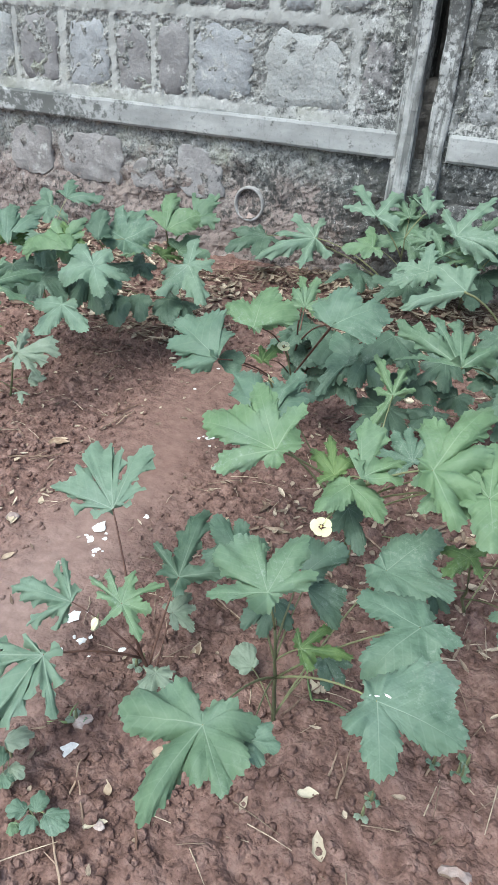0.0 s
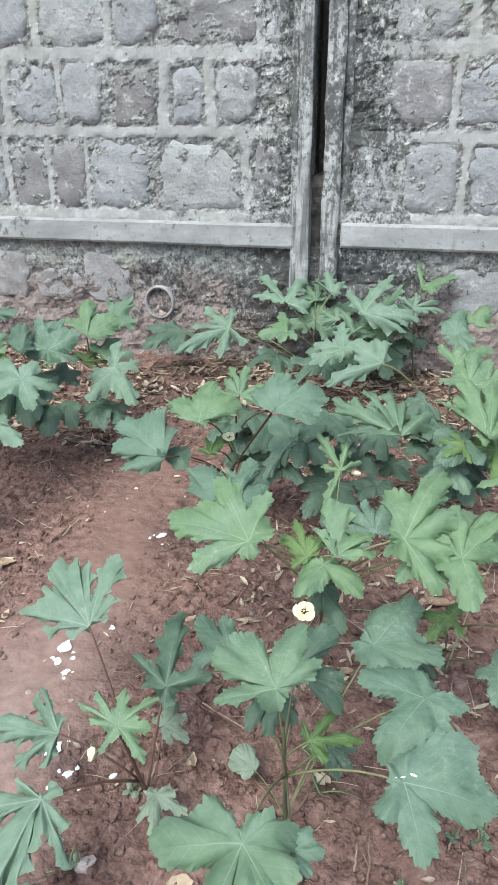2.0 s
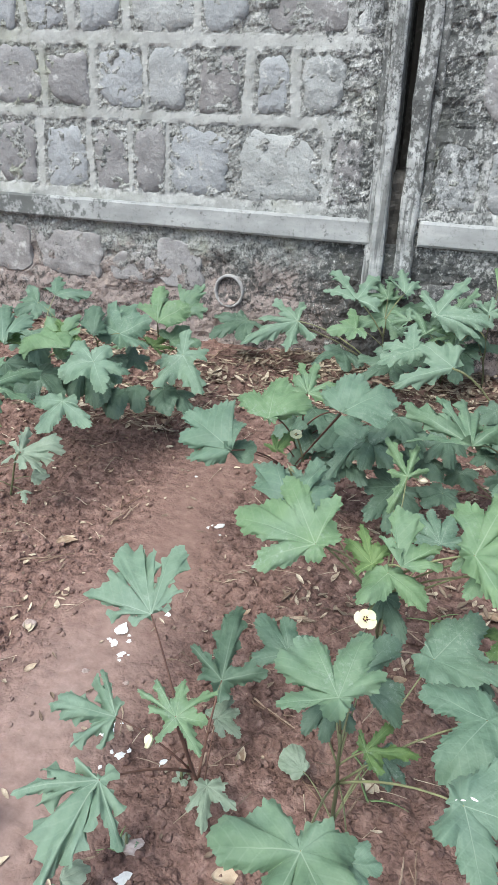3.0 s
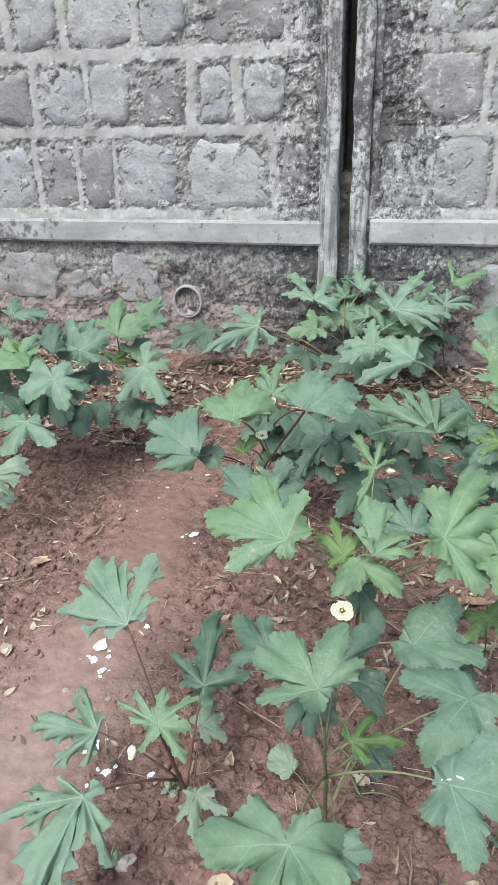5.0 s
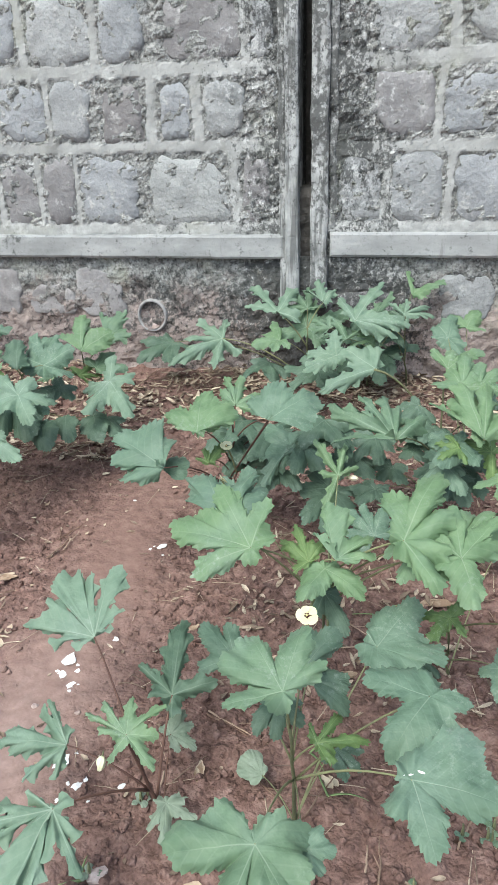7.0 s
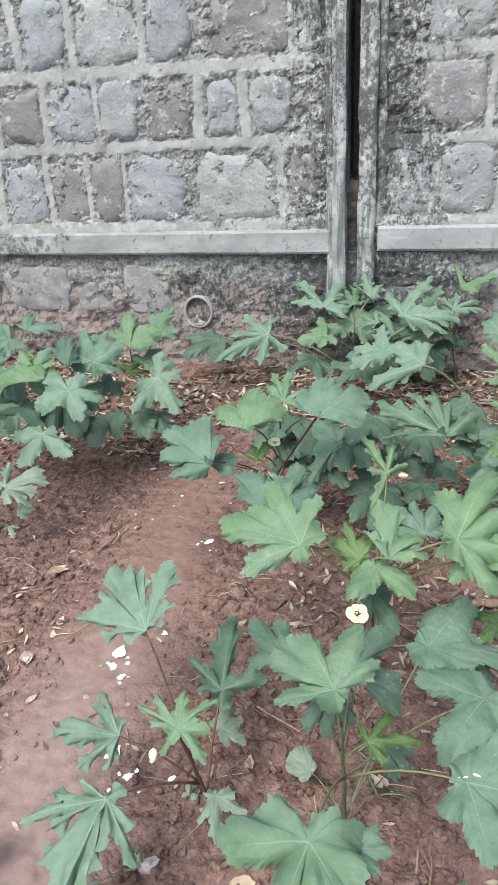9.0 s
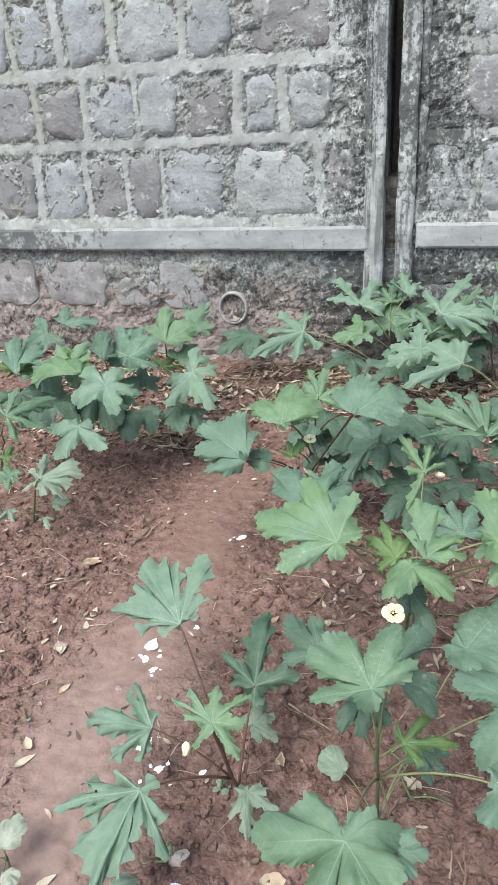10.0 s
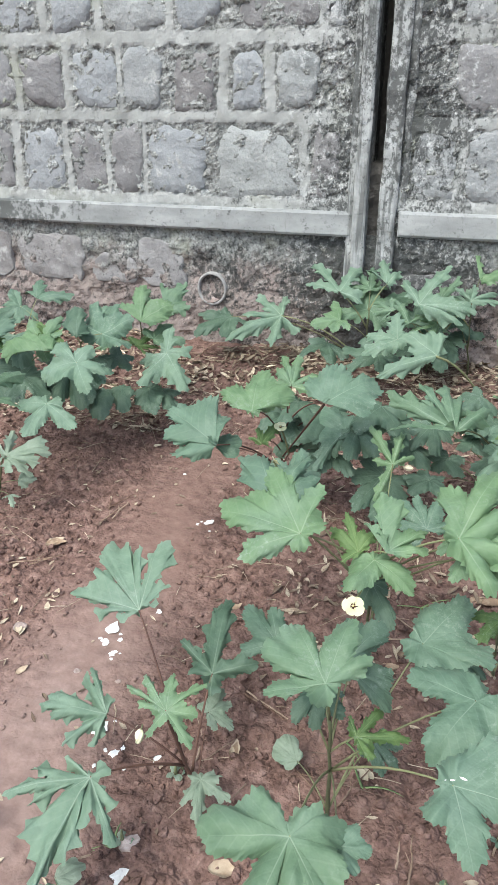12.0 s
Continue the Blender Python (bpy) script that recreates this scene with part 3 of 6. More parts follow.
def mortar_bed(x0, x1, z0, z1, seed):
    """The bedding of the stones: rough and hollow beside them, smeared up proud along the joints."""
    step = 0.0115
    nx, nz = int((x1 - x0) / step), int((z1 - z0) / step)
    verts, weights = [], []
    for j in range(nz + 1):
        for i in range(nx + 1):
            x, z = x0 + (x1 - x0) * i / nx, z0 + (z1 - z0) * j / nz
            v = Vector((x, z, 0))
            w = joint_weight(x, z)
            rough = noise.noise(v * 11) * 0.012 + noise.noise(v * 27) * 0.012 + noise.noise(v * 55) * 0.008
            verts.append((x, WALL_Y - 0.003 - 0.011 * w + rough * (1 - 0.84 * w), z))
            weights.append(w)
    c = nx + 1
    faces = [(j * c + i, j * c + i + 1, (j + 1) * c + i + 1, (j + 1) * c + i) for j in range(nz) for i in range(nx)
             if math.hypot(x0 + (x1 - x0) * (i + 0.5) / nx + 0.735, z0 + (z1 - z0) * (j + 0.5) / nz - 2.045) > 0.068]
    b = len(verts)
    verts += [(x0, WALL_Y + 0.3, z0), (x1, WALL_Y + 0.3, z0), (x1, WALL_Y + 0.3, z1), (x0, WALL_Y + 0.3, z1)]
    k = (0, nx, nz * c + nx, nz * c)
    faces += [(b + 1, b, b + 3, b + 2), (k[0], b, b + 1, k[1]), (k[2], b + 2, b + 3, k[3]), (k[1], b + 1, b + 2, k[2]), (k[3], b + 3, b, k[0])]
    ob = from_lists("mortar_bed", verts, faces, MORTAR, wall)
    layer = ob.data.attributes.new("joint", "FLOAT", "POINT")
    layer.data.foreach_set("value", weights + [0.0] * 4)


mortar_bed(-2.75, 0.07, 0.72, 2.30, 0.0)
mortar_bed(0.155, 1.75, 0.72, 2.30, 9.0)
relief("mortar_bed", -6.0, -2.75, 0.72, 2.9, WALL_Y, WALL_Y + 0.30, MORTAR, wall, 0.05, 0.011)
relief("mortar_bed", 1.75, 4.5, 0.72, 2.9, WALL_Y, WALL_Y + 0.30, MORTAR, wall, 0.05, 0.011)
relief("mortar_bed", -2.75, 0.07, 2.30, 2.9, WALL_Y, WALL_Y + 0.30, MORTAR, wall, 0.05, 0.011)
relief("mortar_bed", 0.155, 1.75, 2.30, 2.9, WALL_Y, WALL_Y + 0.30, MORTAR, wall, 0.05, 0.011)
serial = 0
for z0, z1, row in COURSES:
    for x0, x1, m, *shape in row:
        serial += 1
        low = z1 < 0.7
        jig = random.Random(serial)
        stone(x0 - 0.004, z0 - 0.010 + jig.uniform(-0.012, 0.015), x1 + 0.004, z1 + 0.012 + jig.uniform(-0.02, 0.015), m,
              jig.uniform(0.0, 0.008) if low else jig.uniform(0.006, 0.013), shape[0] if shape else 0.0, serial)


def ring(x, z, outer, inner, y_front, name, label):
    """A short length of cement pipe built into the wall, with a hollow bore."""
    bm = bmesh.new()
    loops = []
    for r, y in ((outer * 0.97, WALL_Y + 0.10), (outer, y_front + 0.012), (outer * 0.96, y_front), (inner * 1.05, y_front), (inner, y_front + 0.01), (inner * 0.97, WALL_Y + 0.22)):
        loops.append([bm.verts.new((x + r * math.cos(k * math.tau / 36) * (1 + 0.02 * noise.noise(Vector((k * 0.4, r * 9, z)))), y + 0.003 * noise.noise(Vector((k * 0.9, z, 1))), z + r * 1.06 * math.sin(k * math.tau / 36))) for k in range(36)])
    for one, two in zip(loops, loops[1:]):
        for k in range(36):
            j = (k + 1) % 36
            bm.faces.new((one[k], one[j], two[j], two[k]))
    thing = base_at(name, x, y_front, z)
    thing.location = (0, 0, 0)
    tagged(thing, label, "drain pipe")
    part("pipe", bm, PIPE, thing, smooth=True)
    # disc across the bore; near-black in the upper pipe, shade painted as colour
    bm = bmesh.new()
    bmesh.ops.create_circle(bm, cap_ends=True, radius=inner, segments=30, matrix=Matrix.Translation((x, WALL_Y + (0.20 if z > 1 else 0.022), z)) @ Matrix.Rotation(radians(90), 4, "X"))
    if z < 1:
        # silted up with soil
        bmesh.ops.subdivide_edges(bm, edges=bm.edges, cuts=2)
        bmesh.ops.poke(bm, faces=bm.faces)
        for v in bm.verts:
            v.co.y += 0.03 * noise.noise(v.co * 30) - 0.035 * max(0.0, (z - v.co.z) / inner)
    part("plug", bm, STONE_CHIP if z < 1 else BORE_SHADE, thing)


ring(-0.757, 0.395, 0.088, 0.072, WALL_Y - 0.018, "drain_pipe", "short round grey cement drain pipe, silted up, in the footing")
ring(-0.735, 2.045, 0.085, 0.062, WALL_Y - 0.05, "drain_pipe", "round grey cement weep pipe with a dark open bore")


# ---- plants ----
BLADES = {
    # depth of the bays between the lobes, fullness of the lobes, fine teeth, coarse teeth
    "broad": (0.60, 0.17, 0.042, 0.060),
    "deep": (0.30, 0.11, 0.036, 0.150),
    "cut": (0.22, 0.12, 0.034, 0.130),
    "young": (0.36, 0.12, 0.050, 0.110),
    "oval": (0.93, 0.20, 0.006, 0.010),
}


def blade_outline(kind, lobes, seed, count):
    """Points round the rim with the rib that each belongs to: lobes with rounded flanks, bays between them, saw teeth that lean to the tips.
    A lobe is (degrees to the right, length) and, where it is known, the depth of the bay after it and its place between the two ribs."""
    bay, full, fine, coarse = BLADES[kind]
    rng = random.Random(seed * 13)
    phase = rng.uniform(0, 9)
    arms = sorted((radians(lobe[0]), *lobe[1:]) for lobe in lobes)
    # lobes on both sides of the stalk where none is given
    for extra in ((-104, 0.60), (104, 0.60), (-52, 0.84), (52, 0.84)):
        if len(arms) < 6 and len(arms[0]) == 2 and kind != "oval" and all(abs((radians(extra[0]) - a[0] + math.pi) % math.tau - math.pi) > radians(38) for a in arms):
            arms.append((radians(extra[0] + rng.uniform(-8, 8)), extra[1] * rng.uniform(0.85, 1.1)))
    arms.sort()
    n = len(arms)

    def at(angle, reach):
        return np.array((math.sin(angle) * reach, math.cos(angle) * reach))

    def flank(tip_angle, tip_reach, low):
        """From the point of a lobe down its rounded side to the bay."""
        tip, along = at(tip_angle, tip_reach), at(tip_angle, 1.0)
        side = low - along * (low @ along)
        wide = np.linalg.norm(side)
        side = side / max(wide, 1e-6)
        chord = low - tip
        span = np.linalg.norm(chord)
        bulge = np.array((chord[1], -chord[0])) / max(span, 1e-6)
        bulge = bulge if bulge @ side + 0.3 * (bulge @ along) > 0 else -bulge
        c1 = tip + 0.22 * chord + bulge * full * 1.3 * span + side * 0.10 * wide
        c2 = tip + 0.68 * chord + bulge * (full if kind in ("broad", "oval") else 0.06 if n < 8 else -0.04) * span
        ts = np.linspace(0, 1, 48)[:-1, None]
        return (1 - ts) ** 3 * tip + 3 * (1 - ts) ** 2 * ts * c1 + 3 * (1 - ts) * ts * ts * c2 + ts ** 3 * low

    # a blunt shoulder beside a longer lobe has no rib of its own
    own = [a[0] for a in arms]
    for i in range(n):
        for j, shoulder in (((i + 1) % n, arms[i]), (i - 1, arms[i - 1])):
            if len(shoulder) == 4 and arms[j][1] > arms[i][1] and shoulder[2] > 0.70 * arms[i][1] and (arms[j][0] - arms[i][0]) % math.tau not in (0, math.pi):
                own[i] = arms[j][0]
    xy, ribs, leans, swells = [], [], [], []
    for i in range(n):
        a1, l1, *rest = arms[i]
        a2, l2 = arms[(i + 1) % n][:2]
        gap = (a2 - a1) % math.tau or math.tau
        if rest:
            depth, where = rest
        else:
            dip = bay * min(1.0, max(0.10, 1.0 - (gap - radians(72)) / radians(95)))
            dip += (0.97 - dip) * min(1.0, max(0.0, (radians(26) - gap) / radians(20)))
            depth, where = dip * (l1 + l2) / 2, 0.5 + rng.uniform(-0.08, 0.08)
        low = at(a1 + gap * where, depth * (0.64 if n >= 8 and kind == "deep" and depth < 0.68 else 0.9 if depth < 0.72 else 1.0))
        down = flank(a1, l1, low)
        up = np.vstack((flank(a2, l2, low), low))[:0:-1]
        for run, rib, lean in ((down, own[i], 1), (up, own[(i + 1) % n], -1)):
            xy.append(run)
            ribs += [rib] * len(run)
            leans += [lean] * len(run)
            swells += [math.sin(math.pi * (k / len(run)) ** (0.8 if lean > 0 else 1.25)) for k in range(len(run))]
    xy = np.vstack(xy)
    dense = len(xy)
    swing = np.array([1 + 0.05 * noise.noise(Vector((p[0] * 5, p[1] * 5, seed * 1.3))) for p in xy])
    xy = xy * swing[:, None]
    step = np.linalg.norm(np.roll(xy, -1, 0) - xy, axis=1)
    along = np.concatenate(([0.0], np.cumsum(step)))
    total = along[-1]
    rim = []
    for k in range(count):
        s = total * k / count
        i = min(dense - 1, int(np.searchsorted(along, s, side="right")) - 1)
        t = (s - along[i]) / max(step[i], 1e-9)
        p = xy[i] * (1 - t) + xy[(i + 1) % dense] * t
        tangent = xy[(i + 4) % dense] - xy[i - 4]
        out = np.array((-tangent[1], tangent[0])) / max(np.linalg.norm(tangent), 1e-9)
        lean = leans[i]
        saw = (-lean * s / 0.085 + phase) % 1.0
        way = (-lean * s / 0.27 + phase * 0.7) % 1.0
        swell = way / 0.68 if way < 0.68 else (1 - way) / 0.32
        # the teeth fade towards the point of each lobe
        rib = abs(float(p[0]) * math.cos(ribs[i]) - float(p[1]) * math.sin(ribs[i]))
        blunt = min(1.0, 0.15 + rib / 0.13)
        q = p + out * (fine * (saw - 0.5) + coarse * blunt * (swell - 0.4) * swells[i])
        rim.append((float(p[0]), float(p[1]), float(q[0]), float(q[1]), ribs[i]))
    return rim


def leaf_mesh(kind, length, lobes, seed):
    """A palmate blade: base at the origin, first rib along +y; lobes are (degrees to the right, length).
    Saw-toothed rim, sunken ribs, blistered and waving blade."""
    rng = random.Random(seed)
    count, rings = 260, 8
    verts, uvs = [(0, 0, 0)], [(0, 0)]
    arch = rng.uniform(0.10, 0.34)
    crease = 0.12 if kind == "young" else rng.uniform(0.02, 0.055)
    rim = blade_outline(kind, lobes, seed, count)
    for j in range(1, rings + 1):
        q = (j / rings) ** 0.85
        teeth = max(0.0, (q - 0.8) / 0.2) ** 1.5
        for sx, sy, tx, ty, la in rim:
            x, y = (sx + (tx - sx) * teeth) * q, (sy + (ty - sy) * teeth) * q
            a, r, reach = math.atan2(sx, sy), math.hypot(sx, sy) * q, math.hypot(sx, sy)
            d = (a - la + math.pi) % math.tau - math.pi
            rise = crease * r * min(1.0, abs(math.sin(d)) * 1.6) ** 0.8
            wave = 0.20 * q * q * noise.noise(Vector((math.cos(a) * 1.7, math.sin(a) * 1.7, seed * 2.1 + 4)))
            wave += 0.10 * q * noise.noise(Vector((x * 3.6, y * 3.6, seed))) + 0.045 * q * noise.noise(Vector((x * 9, y * 9, seed + 3)))
            z = rise + wave + arch * q * (1 - q) * reach - 0.38 * max(0.0, q - 0.55) ** 2 * reach
            verts.append((x * length, y * length, z * length))
            uvs.append((abs(math.sin(d)) * r, math.cos(d) * r))
    faces = []
    for k in range(count):
        n2 = (k + 1) % count
        faces.append((0, 1 + n2, 1 + k))
        for j in range(rings - 1):
            p, q = 1 + j * count, 1 + (j + 1) * count
            faces.append((p + k, p + n2, q + n2, q + k))
    me = bpy.data.meshes.new("leaf")
    me.from_pydata(verts, [], faces)
    layer = me.uv_layers.new(name="ribs")
    where = np.empty(len(me.loops), dtype=np.int32)
    me.loops.foreach_get("vertex_index", where)
    layer.data.foreach_set("uv", np.array(uvs, dtype=np.float32)[where].ravel())
    me.shade_smooth()
    return me


TONES = {"g": LEAF, "m": LEAF_GREEN, "d": LEAF_SHADED, "l": LEAF_LIGHT, "y": LEAF_YOUNG, "p": LEAF_PALE, "s": LEAF_SOFT, "w": LEAF_BLEACHED}
leaf_count = [0]


def plant(x, y, top, label, stem=STEM, thick=0.0046, group="okra plants in the bed"):
    """An okra plant: an Empty at the foot of its stem; top is the stem's upper end."""
    z = ground_height(x, y)
    ob = base_at("okra_plant", x, y, z)
    tagged(ob, label, "plant", group)
    bm = bmesh.new()
    foot, head = Vector((0, 0, -0.03)), Vector(top) - Vector((x, y, z))
    line = [foot.lerp(head, k / 7) + 0.012 * Vector((noise.noise(Vector((k, x, y))), noise.noise(Vector((k, y, x))), 0)) * (0 < k < 7) for k in range(8)]
    tube(bm, line, [thick * (1.15 - 0.55 * k / 7) for k in range(8)])
    part("stem", bm, stem, ob, smooth=True)
    ob["height"] = head.z
    plants[ob.name] = (line, stem)
    return ob


plants = {}


def leaf(p, kind, tone, x, y, z, heading, pitch, bank, length, lobes, stalk=True):
    """A blade whose stalk meets it at x, y, z; it points to heading (degrees from +x), rises by pitch and leans by bank."""
    leaf_count[0] += 1
    me = leaf_mesh(kind, length, lobes, leaf_count[0])
    me.materials.append(TONES[tone])
    ob = new("leaf", me)
    ob.parent = p
    m = Matrix.Rotation(radians(heading - 90), 4, "Z") @ Matrix.Rotation(radians(pitch), 4, "X") @ Matrix.Rotation(radians(bank), 4, "Y")
    local = Vector((x, y, z)) - p.location
    ob.matrix_basis = Matrix.Translation(local) @ m
    if not stalk:
        return ob
    line, stem = plants[p.name]
    out = math.hypot(local.x - line[-1].x, local.y - line[-1].y)
    want = max(0.03, local.z - 0.8 * out)
    node = min(line, key=lambda q: abs(q.z - want))
    bm = bmesh.new()
    thin = 0.0012 + 0.0075 * length
    tube(bm, bend(node, local, 0.10 * out), [thin * (1.25 - 0.6 * k / 6) for k in range(7)], 6)
    part("petiole", bm, STEM_RED if stem is STEM_RED else PETIOLE, p, smooth=True)
    return ob


def stalk(p, a, b, rise, thick, material):
    """A bare stalk of the plant between two places."""
    bm = bmesh.new()
    tube(bm, bend(Vector(a) - p.location, Vector(b) - p.location, rise), [thick, thick * 0.95, thick * 0.9, thick * 0.85, thick * 0.8, thick * 0.75, thick * 0.6], 7)
    part("stalk", bm, material, p, smooth=True)


p = plant(0.49, 1.116, (0.49, 1.05, 0.34), "okra plant with broad blue-green leaves and a young shoot", STEM)
leaf(p, "broad", "m", 0.486, 1.003, 0.470, 130, 17, -17, 0.131, ((0, 1.00, 0.46, 0.26), (47, 0.98, 0.54, 0.60), (88, 0.67, 0.21, 0.13), (-133, 0.32, 0.28, 0.85), (-75, 0.80, 0.31, 0.92), (-37, 0.95, 0.96, 0.44)))
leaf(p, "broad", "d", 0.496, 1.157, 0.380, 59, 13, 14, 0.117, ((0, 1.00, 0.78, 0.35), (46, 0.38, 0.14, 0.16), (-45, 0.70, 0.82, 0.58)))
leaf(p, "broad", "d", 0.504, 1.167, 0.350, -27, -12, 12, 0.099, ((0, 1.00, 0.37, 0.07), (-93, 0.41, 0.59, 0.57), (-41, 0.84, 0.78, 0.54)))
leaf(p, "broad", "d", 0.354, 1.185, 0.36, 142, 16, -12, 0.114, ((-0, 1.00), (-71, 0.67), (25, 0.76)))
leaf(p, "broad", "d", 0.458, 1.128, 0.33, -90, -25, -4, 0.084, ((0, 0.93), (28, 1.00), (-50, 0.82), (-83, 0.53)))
leaf(p, "broad", "m", 0.494, 0.752, 0.440, -101, -13, -2, 0.144, ((0, 1.00, 0.35, 0.58), (64, 0.86, 0.84, 0.44), (115, 0.58, 0.13, 0.29), (-172, 0.31, 0.44, 0.64), (-133, 0.55, 0.48, 0.58), (-76, 0.62, 0.62, 0.53), (-53, 0.70, 0.53, 0.32), (-29, 0.56, 0.34, 0.85)))
leaf(p, "broad", "g", 0.556, 0.772, 0.420, 8, 4, 6, 0.046, ((0, 1.00, 0.70, 0.50), (52, 0.95, 0.55, 0.50), (-55, 0.90, 0.72, 0.50), (-115, 0.50, 0.25, 0.50), (110, 0.55, 0.25, 0.50)))
leaf(p, "broad", "g", 0.702, 0.944, 0.385, -4, -1, 13, 0.141, ((0, 1.00, 0.42, 0.45), (67, 0.83, 0.49, 0.50), (116, 0.51, 0.17, 0.38), (-133, 0.26, 0.40, 0.54), (-50, 0.94, 0.81, 0.50)))
leaf(p, "broad", "g", 0.732, 1.143, 0.370, -120, -12, -6, 0.144, ((0, 1.00, 0.37, 0.58), (67, 0.85, 0.70, 0.37), (147, 0.43, 0.17, 0.57), (-118, 0.52, 0.42, 0.54), (-52, 0.68, 0.74, 0.46)))
leaf(p, "broad", "g", 0.629, 1.353, 0.290, 58, 12, 7, 0.160, ((0, 1.00, 0.69, 0.40), (62, 0.94, 0.69, 0.34), (106, 0.64, 0.42, 0.41), (-165, 0.30, 0.25, 0.70), (-30, 0.71, 0.72, 0.55)))
leaf(p, "young", "y", 0.537, 1.071, 0.290, 17, 0, 17, 0.102, ((0, 1.00, 0.33, 0.18), (73, 0.53, 0.11, 0.20), (-109, 0.35, 0.14, 0.55), (-45, 0.79, 0.23, 0.34)))
leaf(p, "broad", "d", 0.557, 1.201, 0.14, -33, -9, 12, 0.071, ((0, 0.98), (29, 1.00), (-34, 0.88)))
leaf(p, "oval", "p", 0.405, 1.179, 0.050, 120, 14, -8, 0.060, ((0, 1.00, 0.72, 0.44), (48, 0.37, 0.13, 0.21), (-109, 0.52, 0.77, 0.52), (-49, 0.97, 1.04, 0.54)))
p = plant(0.219, 1.082, (0.172, 1.027, 0.29), "small okra plant with deeply lobed leaves and reddish stalks", STEM_RED, 0.0045)
leaf(p, "deep", "s", 0.034, 1.217, 0.335, 145, 15, -21, 0.187, ((0, 1.00, 1.07, 0.25), (21, 1.00, 0.73, 0.15), (31, 0.85, 0.48, 0.32), (48, 0.93, 0.89, 0.61), (62, 0.85, 0.54, 0.06), (83, 0.47, 0.22, 0.15), (113, 0.25, 0.06, 0.21), (-79, 0.27, 0.22, 0.85), (-51, 0.58, 0.58, 0.62), (-35, 0.93, 0.74, 0.57), (-8, 0.79, 0.52, 0.56)))
leaf(p, "deep", "s", 0.033, 1.049, 0.200, -172, -2, -19, 0.152, ((0, 1.00, 0.90, 0.47), (14, 0.90, 0.41, 0.15), (45, 0.68, 0.67, 0.50), (58, 0.71, 0.38, 0.29), (88, 0.24, 0.03, 0.82), (-79, 0.42, 0.39, 0.62), (-45, 0.71, 0.50, 0.62), (-8, 0.80, 0.76, 0.42)))
leaf(p, "deep", "s", 0.100, 0.875, 0.250, -97, -16, -2, 0.188, ((0, 1.00, 0.77, 0.30), (27, 0.76, 0.33, 0.15), (30, 0.53, 0.37, 0.75), (46, 0.64, 0.61, 0.24), (58, 0.84, 0.65, 0.42), (75, 0.61, 0.24, 0.15), (104, 0.37, 0.11, 0.15), (-151, 0.18, 0.14, 0.85), (-71, 0.40, 0.47, 0.73), (-52, 0.71, 0.51, 0.41), (-23, 0.45, 0.20, 0.15), (-14, 0.77, 0.70, 0.73)))
leaf(p, "young", "l", 0.188, 1.011, 0.300, 164, 6, -20, 0.102, ((0, 1.00, 0.52, 0.30), (23, 0.97, 0.38, 0.15), (62, 0.75, 0.40, 0.48), (112, 0.90, 0.39, 0.15), (155, 0.59, 0.37, 0.32), (-160, 0.87, 0.23, 0.24), (-86, 0.55, 0.25, 0.58), (-15, 0.59, 0.42, 0.74)))
leaf(p, "cut", "d", 0.199, 1.219, 0.200, 99, 21, -3, 0.206, ((0, 1.00, 0.19, 0.22), (68, 0.50, 0.14, 0.18), (173, 0.26, 0.10, 0.52), (-80, 0.28, 0.34, 0.85), (-50, 0.58, 0.21, 0.44), (-9, 0.78, 0.90, 0.34)))
leaf(p, "broad", "p", 0.201, 1.185, 0.12, 42, 5, 14, 0.073, ((0, 0.76), (-40, 1.00), (-122, 0.45)))
leaf(p, "deep", "p", 0.234, 1.052, 0.080, -75, -16, 4, 0.088, ((0, 1.00, 0.48, 0.49), (35, 0.72, 0.27, 0.41), (106, 0.30, 0.13, 0.41), (-99, 0.51, 0.40, 0.64), (-59, 0.86, 0.35, 0.62)))
p = plant(0.481, 1.669, (0.485, 1.482, 0.4), "leafy okra plant with large light-green leaves", STEM)
leaf(p, "broad", "l", 0.349, 1.371, 0.500, 168, 2, -24, 0.202, ((0, 1.00, 1.02, 0.57), (24, 0.87, 0.34, 0.21), (44, 0.98, 0.45, 0.44), (87, 0.68, 0.40, 0.11), (132, 0.30, 0.12, 0.34), (-112, 0.20, 0.17, 0.73), (-44, 0.70, 0.39, 0.58)))
leaf(p, "broad", "g", 0.256, 1.539, 0.430, 122, 20, -18, 0.222, ((0, 1.00, 0.59, 0.16), (36, 0.93, 0.57, 0.15), (58, 0.64, 0.23, 0.06), (-27, 0.78, 1.01, 0.46)))
leaf(p, "broad", "g", 0.239, 1.717, 0.41, 87, 24, 7, 0.129, ((0, 1.00), (39, 0.77), (73, 0.49)))
leaf(p, "young", "y", 0.463, 1.457, 0.420, 116, 21, -10, 0.115, ((0, 1.00, 0.43, 0.20), (50, 0.63, 0.13, 0.27), (-109, 0.37, 0.24, 0.46), (-32, 0.79, 0.40, 0.57)))
leaf(p, "deep", "l", 0.527, 1.428, 0.450, 108, 23, -7, 0.144, ((0, 1.00, 0.99, 0.50), (25, 0.91, 0.43, 0.11), (61, 0.81, 0.36, 0.15), (91, 0.66, 0.18, 0.12), (-24, 0.64, 0.41, 0.83)))
leaf(p, "broad", "l", 0.501, 1.452, 0.410, -30, -11, 18, 0.110, ((0, 1.00, 0.38, 0.27), (84, 1.00, 0.69, 0.31), (135, 0.45, 0.18, 0.59), (-64, 0.30, 0.56, 0.38)))
